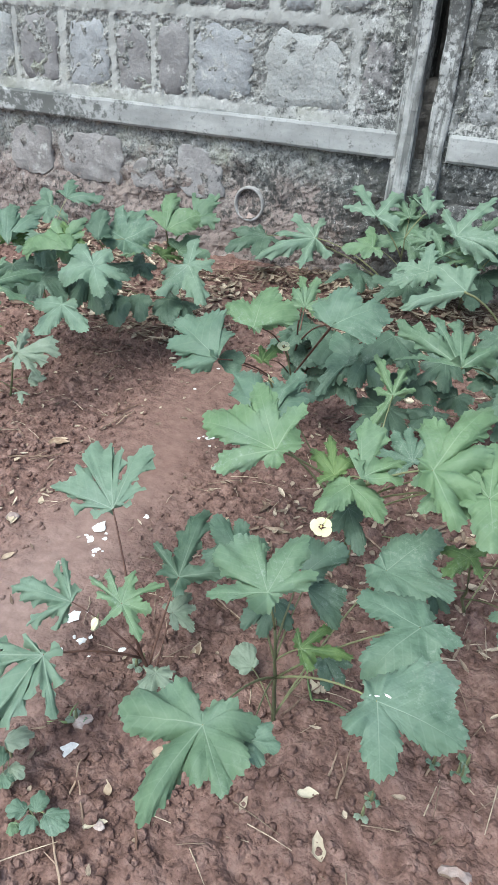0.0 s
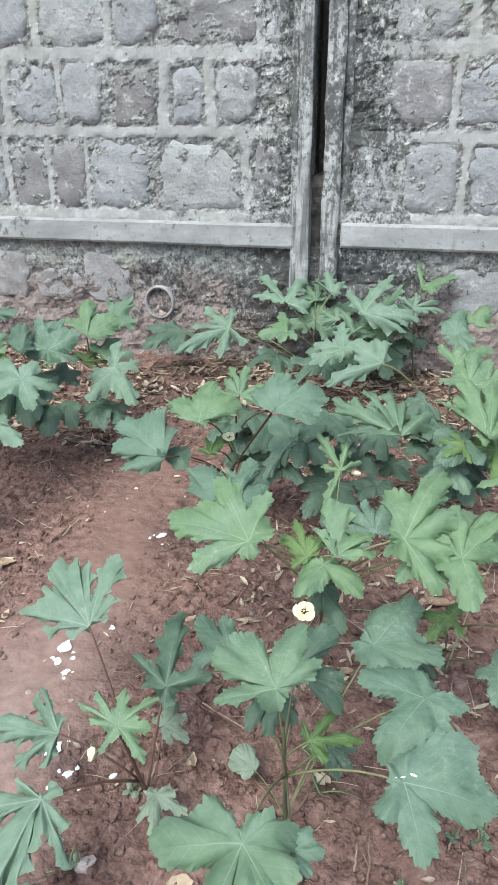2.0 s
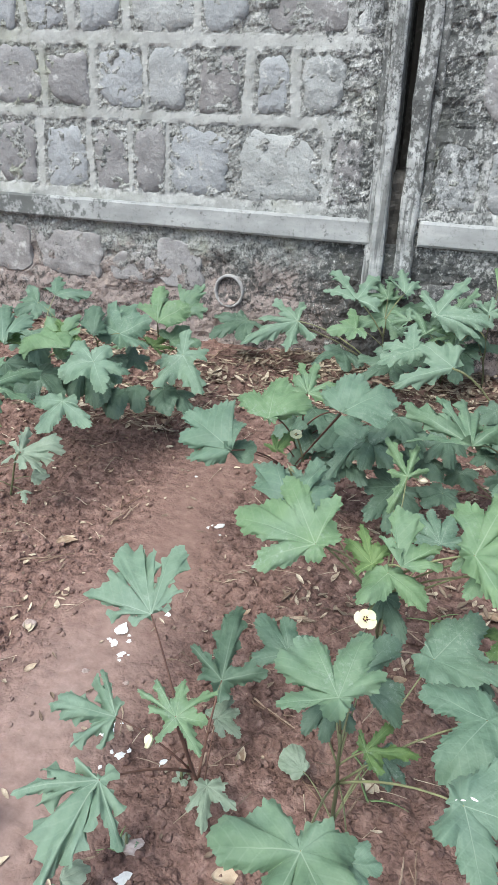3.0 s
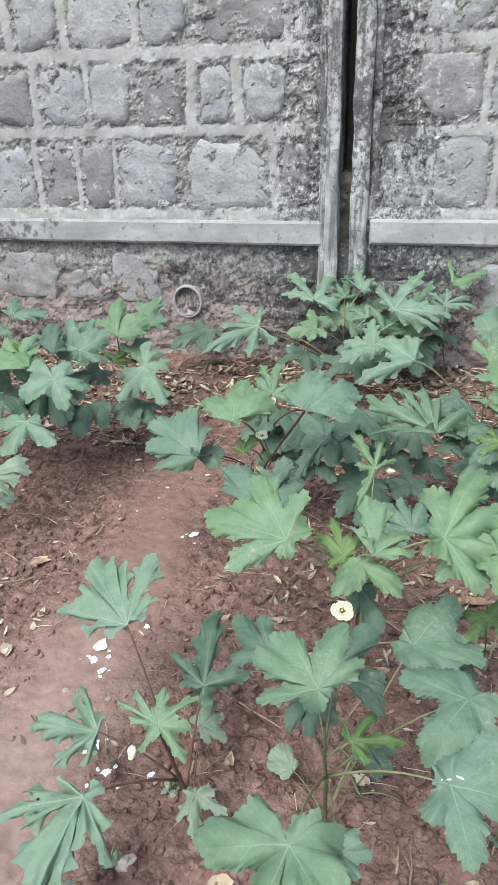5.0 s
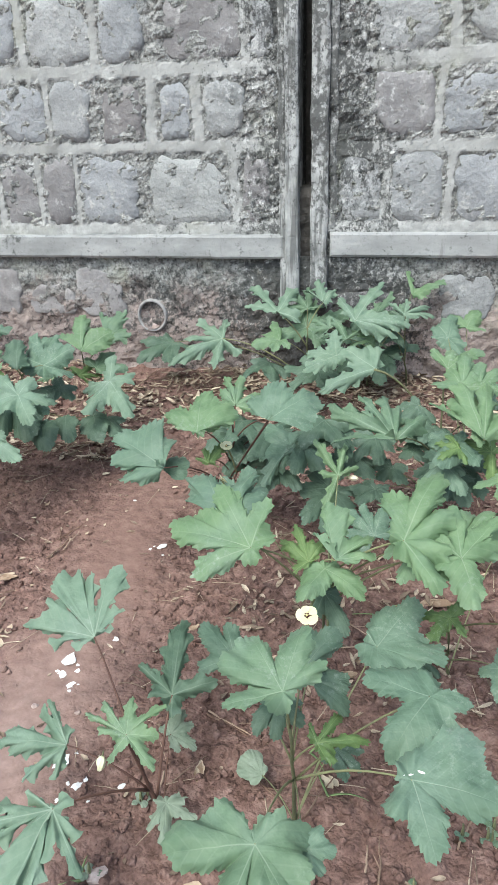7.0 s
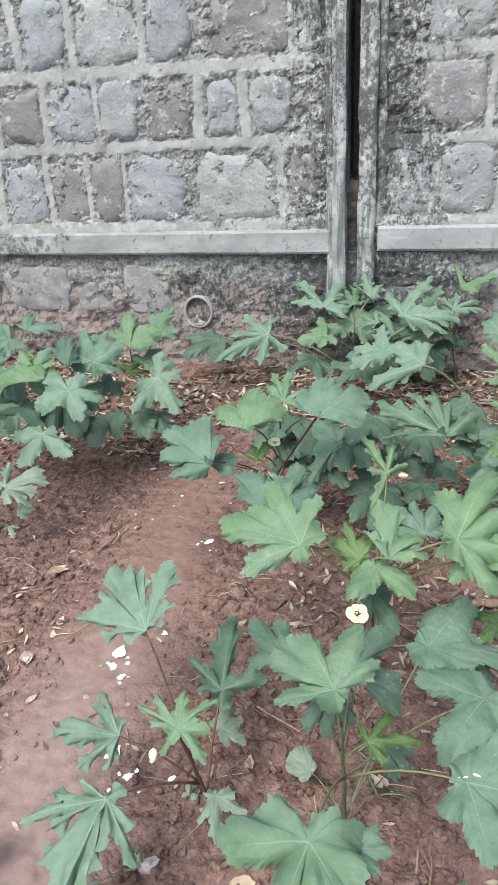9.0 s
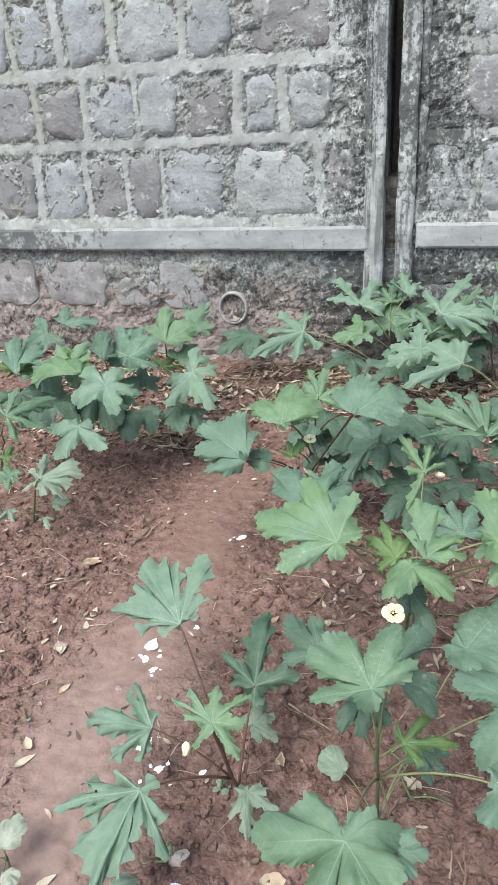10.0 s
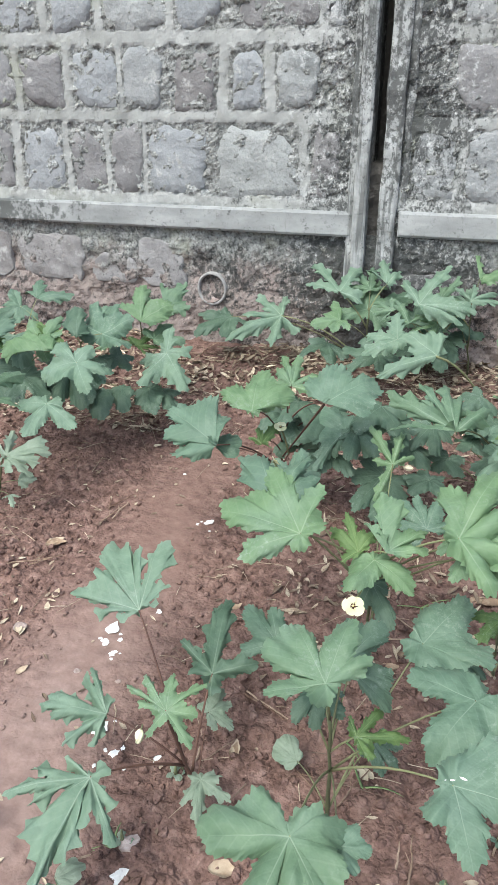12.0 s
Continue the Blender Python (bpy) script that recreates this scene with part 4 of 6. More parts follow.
leaf(p, "broad", "l", 0.670, 1.424, 0.520, 69, 26, 4, 0.225, ((0, 1.00, 0.50, 0.47), (33, 0.58, 0.32, 0.42), (91, 0.44, 0.35, 0.37), (127, 0.62, 0.29, 0.46), (164, 0.19, 0.09, 0.52), (-74, 0.22, 0.33, 0.85), (-42, 0.61, 0.54, 0.66)))
leaf(p, "broad", "l", 0.788, 1.409, 0.500, 98, 24, -3, 0.143, ((0, 1.00, 0.49, 0.37), (43, 0.94, 0.54, 0.23), (69, 0.65, 0.19, 0.24), (170, 0.76, 0.40, 0.40), (-77, 0.41, 0.28, 0.55), (-41, 0.89, 0.29, 0.34)))
leaf(p, "broad", "l", 0.72, 1.496, 0.48, -57, -9, 5, 0.158, ((-0, 1.00), (10, 0.82), (-27, 0.68)))
leaf(p, "broad", "l", 0.78, 1.48, 0.48, 55, 16, 12, 0.16, ((-0, 1.00), (27, 0.66), (-19, 0.87), (134, 0.63)))
leaf(p, "broad", "g", 0.599, 1.69, 0.36, 132, 15, -13, 0.118, ((0, 0.95), (20, 1.00), (49, 0.88)))
leaf(p, "broad", "d", 0.429, 2.196, 0.22, -113, -18, -10, 0.193, ((0, 0.96), (41, 0.58), (-59, 0.70), (-25, 1.00)))
leaf(p, "cut", "l", 0.475, 1.977, 0.38, 142, 39, -34, 0.133, ((-0, 1.00), (-126, 0.93), (-47, 0.47)))
leaf(p, "broad", "d", 0.494, 1.512, 0.3, -59, -14, 6, 0.129, ((-0, 1.00), (40, 0.54), (-37, 0.35)))
p = plant(0.019, 2.354, (0.111, 2.181, 0.5), "okra plant with a yellow-green upper leaf and dark stems", STEM_RED)
leaf(p, "broad", "l", 0.088, 1.845, 0.550, 96, 30, -3, 0.165, ((0, 1.00, 0.75, 0.44), (54, 0.83, 0.30, 0.28), (97, 0.16, 0.11, 0.77), (-53, 0.80, 0.68, 0.59)))
leaf(p, "broad", "g", -0.026, 1.864, 0.420, 152, 10, -29, 0.234, ((0, 1.00, 0.79, 0.49), (40, 0.85, 0.57, 0.14), (66, 0.42, 0.16, 0.85), (-48, 0.60, 0.50, 0.85), (-25, 0.77, 0.70, 0.77)))
leaf(p, "oval", "g", -0.048, 1.925, 0.38, 46, 9, 18, 0.079, ((-0, 1.00), (66, 0.83), (-41, 0.89)))
leaf(p, "broad", "g", 0.264, 1.987, 0.540, 40, 17, 26, 0.183, ((0, 1.00, 0.82, 0.39), (56, 0.61, 0.25, 0.85), (-88, 0.60, 0.70, 0.39), (-43, 0.85, 0.68, 0.71)))
leaf(p, "deep", "g", 0.292, 2.199, 0.360, -116, -26, -12, 0.172, ((0, 1.00, 0.61, 0.39), (47, 0.87, 0.62, 0.40), (109, 0.74, 0.52, 0.48), (172, 0.40, 0.12, 0.67), (-14, 0.56, 0.41, 0.85)))
leaf(p, "young", "y", 0.102, 1.893, 0.43, 71, 16, 12, 0.105, ((-0, 1.00), (-82, 0.50), (90, 0.34), (-45, 0.60)))
leaf(p, "young", "l", 0.087, 2.29, 0.46, 96, 20, 3, 0.167, ((-0, 1.00), (-40, 0.61), (-20, 0.95)))
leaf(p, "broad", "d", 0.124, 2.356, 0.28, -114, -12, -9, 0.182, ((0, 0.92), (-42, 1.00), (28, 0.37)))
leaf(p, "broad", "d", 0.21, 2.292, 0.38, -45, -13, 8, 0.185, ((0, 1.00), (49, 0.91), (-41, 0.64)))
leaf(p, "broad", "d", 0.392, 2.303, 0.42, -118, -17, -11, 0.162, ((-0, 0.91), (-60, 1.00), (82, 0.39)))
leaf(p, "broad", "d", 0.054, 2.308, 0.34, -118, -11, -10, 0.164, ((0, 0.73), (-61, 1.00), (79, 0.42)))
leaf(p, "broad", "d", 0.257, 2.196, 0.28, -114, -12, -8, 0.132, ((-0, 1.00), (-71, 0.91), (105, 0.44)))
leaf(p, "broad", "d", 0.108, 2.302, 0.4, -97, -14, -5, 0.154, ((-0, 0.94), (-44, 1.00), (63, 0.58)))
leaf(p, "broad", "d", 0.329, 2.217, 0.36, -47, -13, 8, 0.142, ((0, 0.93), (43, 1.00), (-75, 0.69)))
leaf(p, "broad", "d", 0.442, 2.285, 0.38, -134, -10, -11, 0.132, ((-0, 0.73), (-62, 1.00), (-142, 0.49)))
stalk(p, (0.255, 2.023, 0.52), (0.065, 2.233, 0.2), 0.0, 0.004, STEM_RED)
p = plant(0.799, 2.527, (0.777, 2.396, 0.52), "tall okra plant with a deeply cut grey-green leaf", STEM)
leaf(p, "deep", "m", 0.636, 2.037, 0.480, 157, 12, -28, 0.239, ((0, 1.00, 0.36, 0.71), (25, 0.81, 0.43, 0.40), (49, 0.81, 0.68, 0.38), (65, 0.64, 0.24, 0.10), (105, 0.56, 0.19, 0.17), (-32, 0.80, 0.25, 0.89)))
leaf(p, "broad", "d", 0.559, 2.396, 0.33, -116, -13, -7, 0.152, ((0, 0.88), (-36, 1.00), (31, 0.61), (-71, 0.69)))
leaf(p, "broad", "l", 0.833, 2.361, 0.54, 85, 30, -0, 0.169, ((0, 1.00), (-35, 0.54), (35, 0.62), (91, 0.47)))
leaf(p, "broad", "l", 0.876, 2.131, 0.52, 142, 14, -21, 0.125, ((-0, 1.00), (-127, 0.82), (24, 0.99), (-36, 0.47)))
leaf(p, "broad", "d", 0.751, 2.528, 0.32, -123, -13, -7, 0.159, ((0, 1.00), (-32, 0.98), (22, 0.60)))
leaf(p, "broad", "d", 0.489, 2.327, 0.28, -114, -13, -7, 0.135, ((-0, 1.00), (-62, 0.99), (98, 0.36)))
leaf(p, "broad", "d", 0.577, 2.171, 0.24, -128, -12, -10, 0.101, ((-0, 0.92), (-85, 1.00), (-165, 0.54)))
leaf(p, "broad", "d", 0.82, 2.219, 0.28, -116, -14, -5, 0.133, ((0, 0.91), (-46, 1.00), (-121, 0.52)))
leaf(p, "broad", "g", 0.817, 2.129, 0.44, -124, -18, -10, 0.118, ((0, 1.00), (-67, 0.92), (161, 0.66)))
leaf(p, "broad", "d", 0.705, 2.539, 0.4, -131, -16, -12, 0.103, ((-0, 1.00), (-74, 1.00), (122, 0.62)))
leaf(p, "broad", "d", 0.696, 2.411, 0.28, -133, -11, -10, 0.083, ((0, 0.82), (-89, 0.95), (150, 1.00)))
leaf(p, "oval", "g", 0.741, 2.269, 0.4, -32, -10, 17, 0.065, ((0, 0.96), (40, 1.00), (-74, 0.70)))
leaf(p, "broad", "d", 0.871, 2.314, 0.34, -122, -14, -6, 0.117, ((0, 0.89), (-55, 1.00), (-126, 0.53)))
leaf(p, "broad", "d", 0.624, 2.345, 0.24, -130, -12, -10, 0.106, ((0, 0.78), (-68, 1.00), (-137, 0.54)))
leaf(p, "broad", "l", 0.887, 2.359, 0.54, 54, 27, 14, 0.122, ((0, 0.94), (74, 0.64), (-28, 1.00)))
p = plant(0.886, 2.536, (0.89, 2.23, 0.45), "bushy okra plant with bright light-green leaves", STEM)
leaf(p, "broad", "l", 0.793, 2.547, 0.54, 39, 20, 23, 0.171, ((0, 1.00), (-78, 0.67), (-38, 0.64)))
leaf(p, "deep", "l", 0.880, 2.030, 0.500, 86, 30, 2, 0.242, ((0, 1.00, 0.45, 0.46), (29, 0.55, 0.09, 0.19), (-50, 0.87, 0.52, 0.19), (-20, 0.99, 0.47, 0.38)))
leaf(p, "young", "y", 0.917, 2.126, 0.42, 172, 2, -20, 0.185, ((-0, 1.00), (33, 0.77), (82, 0.61), (128, 0.37), (-14, 0.42)))
leaf(p, "broad", "g", 0.782, 2.15, 0.36, -125, -12, -9, 0.137, ((-0, 0.83), (-63, 1.00), (26, 0.32), (-102, 0.55)))
leaf(p, "broad", "l", 0.968, 2.009, 0.4, -158, -7, -13, 0.123, ((-0, 0.97), (-48, 1.00), (55, 0.42), (-78, 0.79)))
leaf(p, "deep", "g", 0.816, 3.077, 0.500, 80, 30, 5, 0.148, ((0, 1.00, 0.46, 0.24), (141, 0.81, 0.44, 0.30), (-70, 0.52, 0.77, 0.52)))
leaf(p, "broad", "d", 0.849, 2.328, 0.28, -102, -15, -3, 0.18, ((0, 0.89), (-35, 1.00), (-77, 0.45)))
leaf(p, "broad", "g", 0.913, 2.4, 0.46, 77, 25, 4, 0.136, ((0, 1.00), (66, 0.44), (-45, 0.58)))
leaf(p, "young", "y", 0.821, 2.099, 0.44, -143, -12, -16, 0.082, ((0, 1.00), (-72, 0.81), (94, 0.89)))
leaf(p, "broad", "d", 0.753, 2.426, 0.36, -112, -14, -6, 0.109, ((0, 1.00), (-53, 0.82), (124, 0.58)))
leaf(p, "broad", "l", 0.893, 3.181, 0.52, 68, 28, 10, 0.146, ((-0, 1.00), (-63, 0.79), (83, 0.55)))
leaf(p, "broad", "d", 0.637, 2.472, 0.34, -114, -13, -7, 0.119, ((0, 1.00), (-63, 0.95), (128, 0.54)))
p = plant(0.811, 1.644, (0.784, 1.537, 0.28), "small okra plant with a bright young shoot and broad leaves", STEM, 0.0045)
leaf(p, "young", "y", 0.784, 1.479, 0.290, -125, -17, -12, 0.085, ((0, 1.00, 0.47, 0.40), (64, 0.78, 0.25, 0.46), (-176, 0.96, 0.25, 0.43), (-74, 0.69, 0.25, 0.28)))
leaf(p, "broad", "g", 0.952, 1.383, 0.350, 74, 16, 4, 0.152, ((0, 1.00, 0.58, 0.38), (78, 0.67, 0.43, 0.47), (155, 0.56, 0.40, 0.55), (-135, 0.53, 0.32, 0.51), (-30, 0.79, 0.59, 0.63)))
leaf(p, "broad", "g", 0.905, 1.462, 0.18, -92, -12, 0, 0.094, ((-0, 0.98), (74, 0.53), (-48, 1.00), (-171, 0.63)))
leaf(p, "broad", "g", 0.982, 2.101, 0.120, -118, -19, -10, 0.084, ((0, 1.00, 0.58, 0.49), (48, 0.97, 0.57, 0.35), (129, 0.88, 0.52, 0.66), (-164, 1.00, 0.52, 0.41), (-56, 0.85, 0.41, 0.40)))
leaf(p, "broad", "d", 0.731, 1.488, 0.15, -35, -8, 9, 0.062, ((0, 0.93), (43, 1.00), (-38, 0.43)))
p = plant(0.145, 3.6, (0.177, 3.363, 0.45), "okra plant growing against the stone wall, many-lobed leaves", STEM)
leaf(p, "deep", "s", 0.013, 3.463, 0.500, 136, 22, -21, 0.269, ((0, 1.00, 0.24, 0.36), (62, 0.75, 0.20, 0.35), (153, 0.48, 0.08, 0.12), (-33, 0.68, 0.34, 0.77)))
leaf(p, "deep", "s", 0.237, 3.473, 0.550, 106, 29, -8, 0.197, ((0, 1.00, 0.32, 0.53), (41, 0.59, 0.12, 0.36), (-34, 0.87, 0.35, 0.20)))
leaf(p, "deep", "m", 0.149, 3.55, 0.5, 127, 27, -14, 0.186, ((0, 0.91), (27, 1.00), (116, 0.45)))
leaf(p, "deep", "m", 0.152, 3.493, 0.420, 30, 17, 26, 0.260, ((0, 1.00, 0.26, 0.48), (79, 0.63, 0.26, 0.44), (180, 0.62, 0.22, 0.52), (-74, 0.63, 0.30, 0.70), (-48, 0.71, 0.36, 0.51)))
leaf(p, "broad", "l", 0.047, 3.326, 0.4, -150, -7, -19, 0.144, ((0, 1.00), (100, 1.00), (51, 0.66)))
leaf(p, "deep", "s", -0.284, 3.488, 0.35, -138, -9, -18, 0.322, ((-0, 1.00), (82, 0.68), (125, 0.62), (27, 0.66)))
leaf(p, "broad", "d", -0.595, 3.6, 0.287, -131, -8, -13, 0.229, ((0, 1.00), (102, 0.32)))
leaf(p, "deep", "s", 0.345, 3.103, 0.400, 100, 30, -5, 0.170, ((0, 1.00, 0.30, 0.46), (65, 0.55, 0.31, 0.50), (-116, 0.98, 0.58, 0.52), (-72, 0.85, 0.40, 0.31)))
leaf(p, "broad", "d", 0.25, 3.247, 0.28, -120, -12, -9, 0.213, ((-0, 1.00), (62, 0.78), (-3, 0.66)))
leaf(p, "broad", "d", -0.012, 3.339, 0.28, -128, -10, -11, 0.181, ((0, 1.00), (-95, 0.82), (74, 0.55)))
p = plant(0.455, 3.6, (0.498, 3.306, 0.45), "okra plant by the wall with pale arching stalk", STEM)
leaf(p, "deep", "s", 0.411, 3.263, 0.520, 62, 28, 13, 0.265, ((0, 1.00, 0.31, 0.11), (68, 0.92, 0.41, 0.85), (85, 0.78, 0.18, 0.21), (-56, 0.70, 0.37, 0.36)))
leaf(p, "deep", "s", 0.631, 3.576, 0.46, -168, -4, -20, 0.246, ((0, 1.00), (-30, 0.77), (30, 0.56), (-72, 0.39)))
leaf(p, "deep", "s", 0.526, 2.941, 0.400, -152, -15, -27, 0.264, ((0, 1.00, 0.37, 0.33), (63, 0.65, 0.48, 0.37), (126, 0.46, 0.05, 0.51)))
leaf(p, "deep", "m", 0.377, 3.231, 0.44, 124, 27, -14, 0.159, ((0, 1.00), (69, 0.69), (-46, 0.68)))
leaf(p, "broad", "d", 0.519, 3.588, 0.28, -86, -15, 0, 0.3, ((-0, 1.00), (-39, 0.50), (-12, 0.82)))
leaf(p, "deep", "l", 0.499, 3.318, 0.42, -154, -8, -18, 0.138, ((0, 1.00), (101, 0.94), (129, 0.68)))
leaf(p, "broad", "d", 0.373, 3.6, 0.365, -127, -15, -13, 0.152, ((-0, 0.84), (-90, 0.96), (150, 1.00)))
leaf(p, "deep", "m", 0.287, 3.34, 0.46, 152, 18, -24, 0.121, ((0, 1.00), (98, 0.90), (-94, 0.74)))
stalk(p, (0.524, 2.927, 0.4), (0.771, 3.1, 0.1), 0.05, 0.005, PETIOLE)
p = plant(0.659, 3.6, (0.631, 3.439, 0.5), "slender okra plant standing against the wall", STEM)
leaf(p, "deep", "l", 0.652, 3.622, 0.569, 30, 16, 26, 0.193, ((0, 1.00, 0.42, 0.56), (66, 0.35, 0.14, 0.11), (-70, 0.93, 0.25, 0.39)))
leaf(p, "deep", "s", 0.627, 3.482, 0.5, 29, 16, 26, 0.15, ((0, 0.96), (-52, 0.73), (29, 1.00), (-104, 0.75)))
leaf(p, "deep", "m", 0.485, 3.5, 0.48, 65, 27, 13, 0.198, ((0, 1.00), (56, 0.71), (-15, 0.71)))
leaf(p, "broad", "d", 0.568, 3.6, 0.372, -129, -16, -13, 0.125, ((-0, 1.00), (-81, 0.98), (163, 0.85)))
p = plant(-0.977, 3.404, (-0.772, 2.888, 0.36), "okra plant by the wall with a bright young shoot", STEM)
leaf(p, "broad", "l", -0.712, 2.764, 0.480, 110, 29, -10, 0.245, ((0, 1.00, 0.42, 0.19), (58, 0.66, 0.23, 0.24), (-47, 0.69, 0.59, 0.63)))
leaf(p, "deep", "m", -0.708, 3.017, 0.460, 122, 26, -15, 0.215, ((0, 1.00, 0.67, 0.37), (41, 0.87, 0.46, 0.34), (102, 0.53, 0.17, 0.16)))
leaf(p, "young", "y", -0.754, 2.791, 0.36, 71, 14, 14, 0.127, ((-0, 1.00), (-99, 0.84), (93, 0.50), (-69, 0.66)))
leaf(p, "young", "l", -0.9, 2.82, 0.34, 156, 16, -12, 0.098, ((0, 0.73), (72, 1.00), (-159, 0.60)))
leaf(p, "deep", "s", -0.536, 2.637, 0.400, -45, -23, 21, 0.224, ((0, 1.00, 0.53, 0.56), (57, 0.87, 0.37, 0.29), (109, 0.56, 0.18, 0.34), (-150, 0.65, 0.17, 0.54), (-73, 0.49, 0.37, 0.74)))
leaf(p, "broad", "m", -0.664, 2.786, 0.4, 75, 19, 16, 0.138, ((0, 0.97), (58, 1.00), (-68, 0.68)))
leaf(p, "broad", "d", -0.567, 2.629, 0.24, -92, -13, -7, 0.171, ((0, 0.85), (-44, 1.00), (-96, 0.52)))
p = plant(-1.115, 2.914, (-0.84, 2.482, 0.46), "dense okra plant with broad drooping leaves beside leaf litter", STEM)
leaf(p, "broad", "s", -0.703, 2.227, 0.480, 149, 17, -26, 0.186, ((0, 1.00, 0.32, 0.16), (78, 0.48, 0.23, 0.58), (161, 0.71, 0.50, 0.27), (-164, 0.84, 0.47, 0.24), (-61, 0.78, 0.45, 0.46)))
leaf(p, "broad", "d", -0.824, 2.431, 0.500, 112, 28, -11, 0.170, ((0, 1.00, 0.74, 0.26), (57, 0.39, 0.18, 0.26), (-40, 0.74, 1.06, 0.52)))
leaf(p, "broad", "g", -0.751, 2.507, 0.500, 164, 9, -29, 0.237, ((0, 1.00, 0.54, 0.06), (38, 0.77, 0.39, 0.20), (129, 0.58, 0.26, 0.66), (-180, 0.62, 0.30, 0.18)))
leaf(p, "broad", "s", -0.796, 2.145, 0.340, -25, -12, 23, 0.176, ((0, 1.00, 0.36, 0.38), (70, 0.92, 0.37, 0.51), (144, 0.67, 0.25, 0.35), (-48, 0.32, 0.61, 0.73)))
leaf(p, "broad", "d", -0.758, 2.427, 0.280, -58, -26, 15, 0.136, ((0, 1.00, 0.64, 0.41), (74, 0.46, 0.27, 0.39), (-73, 0.44, 0.73, 0.56)))
leaf(p, "broad", "d", -0.687, 2.504, 0.280, -63, -28, 13, 0.124, ((0, 1.00, 0.71, 0.30), (73, 0.45, 0.20, 0.34), (-52, 0.53, 0.82, 0.59)))
leaf(p, "broad", "d", -0.596, 2.574, 0.260, -59, -27, 14, 0.135, ((0, 1.00, 0.73, 0.49), (54, 0.62, 0.22, 0.45), (-63, 0.43, 0.79, 0.69)))
leaf(p, "broad", "d", -1.005, 2.47, 0.3, -77, -14, -6, 0.16, ((0, 1.00), (-37, 1.00), (50, 0.48)))
leaf(p, "broad", "g", -0.662, 2.272, 0.44, -35, -14, 6, 0.088, ((-0, 1.00), (143, 0.67), (-100, 0.60)))
leaf(p, "broad", "d", -0.907, 2.504, 0.36, -77, -14, -5, 0.271, ((0, 0.81), (-26, 1.00), (31, 0.48)))
leaf(p, "broad", "g", -1.454, 2.958, 0.44, -119, -14, -27, 0.132, ((-0, 0.98), (106, 1.00), (-100, 0.89)))
leaf(p, "broad", "d", -0.766, 2.646, 0.36, -96, -12, -8, 0.122, ((-0, 0.96), (-53, 1.00), (135, 0.79)))
leaf(p, "broad", "g", -0.776, 2.576, 0.480, 105, 30, -7, 0.178, ((0, 1.00, 0.68, 0.30), (71, 0.42, 0.19, 0.22), (-41, 0.69, 1.00, 0.47)))
p = plant(-1.459, 2.829, (-1.112, 2.5, 0.46), "okra plant with light-green upper leaves near the wall", STEM)
leaf(p, "broad", "l", -0.945, 2.373, 0.480, 138, 21, -22, 0.162, ((0, 1.00, 0.58, 0.37), (48, 0.99, 0.45, 0.31), (83, 0.64, 0.26, 0.38), (-174, 0.55, 0.25, 0.64), (-85, 0.61, 0.46, 0.68)))
leaf(p, "broad", "l", -0.822, 2.261, 0.500, -173, -9, -29, 0.217, ((0, 1.00, 1.12, 0.56), (39, 0.82, 0.55, 0.11), (62, 0.57, 0.19, 0.07)))
leaf(p, "deep", "g", -1.270, 2.841, 0.520, 17, 10, 29, 0.172, ((0, 1.00, 0.33, 0.15), (-133, 0.71, 0.49, 0.44), (-93, 0.91, 0.31, 0.48)))
leaf(p, "young", "y", -0.926, 2.399, 0.5, 107, 24, 7, 0.13, ((-0, 1.00), (40, 0.45), (-33, 0.84)))
leaf(p, "young", "y", -1.139, 2.325, 0.48, 100, 22, 12, 0.19, ((0, 1.00), (-144, 0.43), (22, 0.40), (-25, 0.64)))
leaf(p, "broad", "g", -1.111, 2.254, 0.480, 125, 26, -17, 0.259, ((0, 1.00, 0.53, 0.43), (31, 0.77, 0.16, 0.13), (-27, 0.77, 0.59, 0.52)))
leaf(p, "broad", "d", -1.242, 2.411, 0.34, -37, -15, 3, 0.209, ((-0, 1.00), (55, 0.55), (19, 0.98)))
leaf(p, "broad", "d", -1.003, 2.312, 0.36, -79, -14, -6, 0.156, ((-0, 0.98), (-54, 1.00), (-175, 0.67)))
leaf(p, "broad", "g", -1.243, 2.598, 0.42, -81, -13, -7, 0.239, ((-0, 0.77), (-33, 1.00), (55, 0.52)))
p = plant(-0.963, 1.991, (-0.862, 1.941, 0.22), "low okra seedling with dusty, finely cut leaves", STEM, 0.0045)
leaf(p, "deep", "p", -0.810, 1.894, 0.240, 19, 9, 24, 0.154, ((0, 1.00, 0.66, 0.22), (21, 0.85, 0.46, 0.15), (45, 0.85, 0.41, 0.15), (70, 0.55, 0.13, 0.20), (-35, 0.91, 0.87, 0.56)))
leaf(p, "cut", "p", -0.832, 1.924, 0.23, 111, 19, 6, 0.132, ((0, 1.00), (-141, 0.64), (-48, 0.49)))
leaf(p, "deep", "p", -0.820, 1.947, 0.120, 14, 7, 25, 0.073, ((0, 1.00, 0.70, 0.44), (42, 0.82, 0.30, 0.13), (-79, 0.54, 0.53, 0.60)))
leaf(p, "deep", "p", -0.834, 1.908, 0.08, -45, -15, 1, 0.066, ((-0, 1.00), (71, 0.44), (-68, 0.61)))
leaf(p, "deep", "p", -0.975, 1.896, 0.1, -93, -11, -11, 0.079, ((0, 1.00), (-53, 0.90), (84, 0.58)))
p = plant(-1.367, 2.327, (-0.988, 1.979, 0.4), "okra plant with narrow pale leaves", STEM, 0.0045)
leaf(p, "cut", "m", -0.995, 2.01, 0.42, 58, 8, 24, 0.201, ((0, 1.00), (-91, 0.65), (-48, 0.78)))
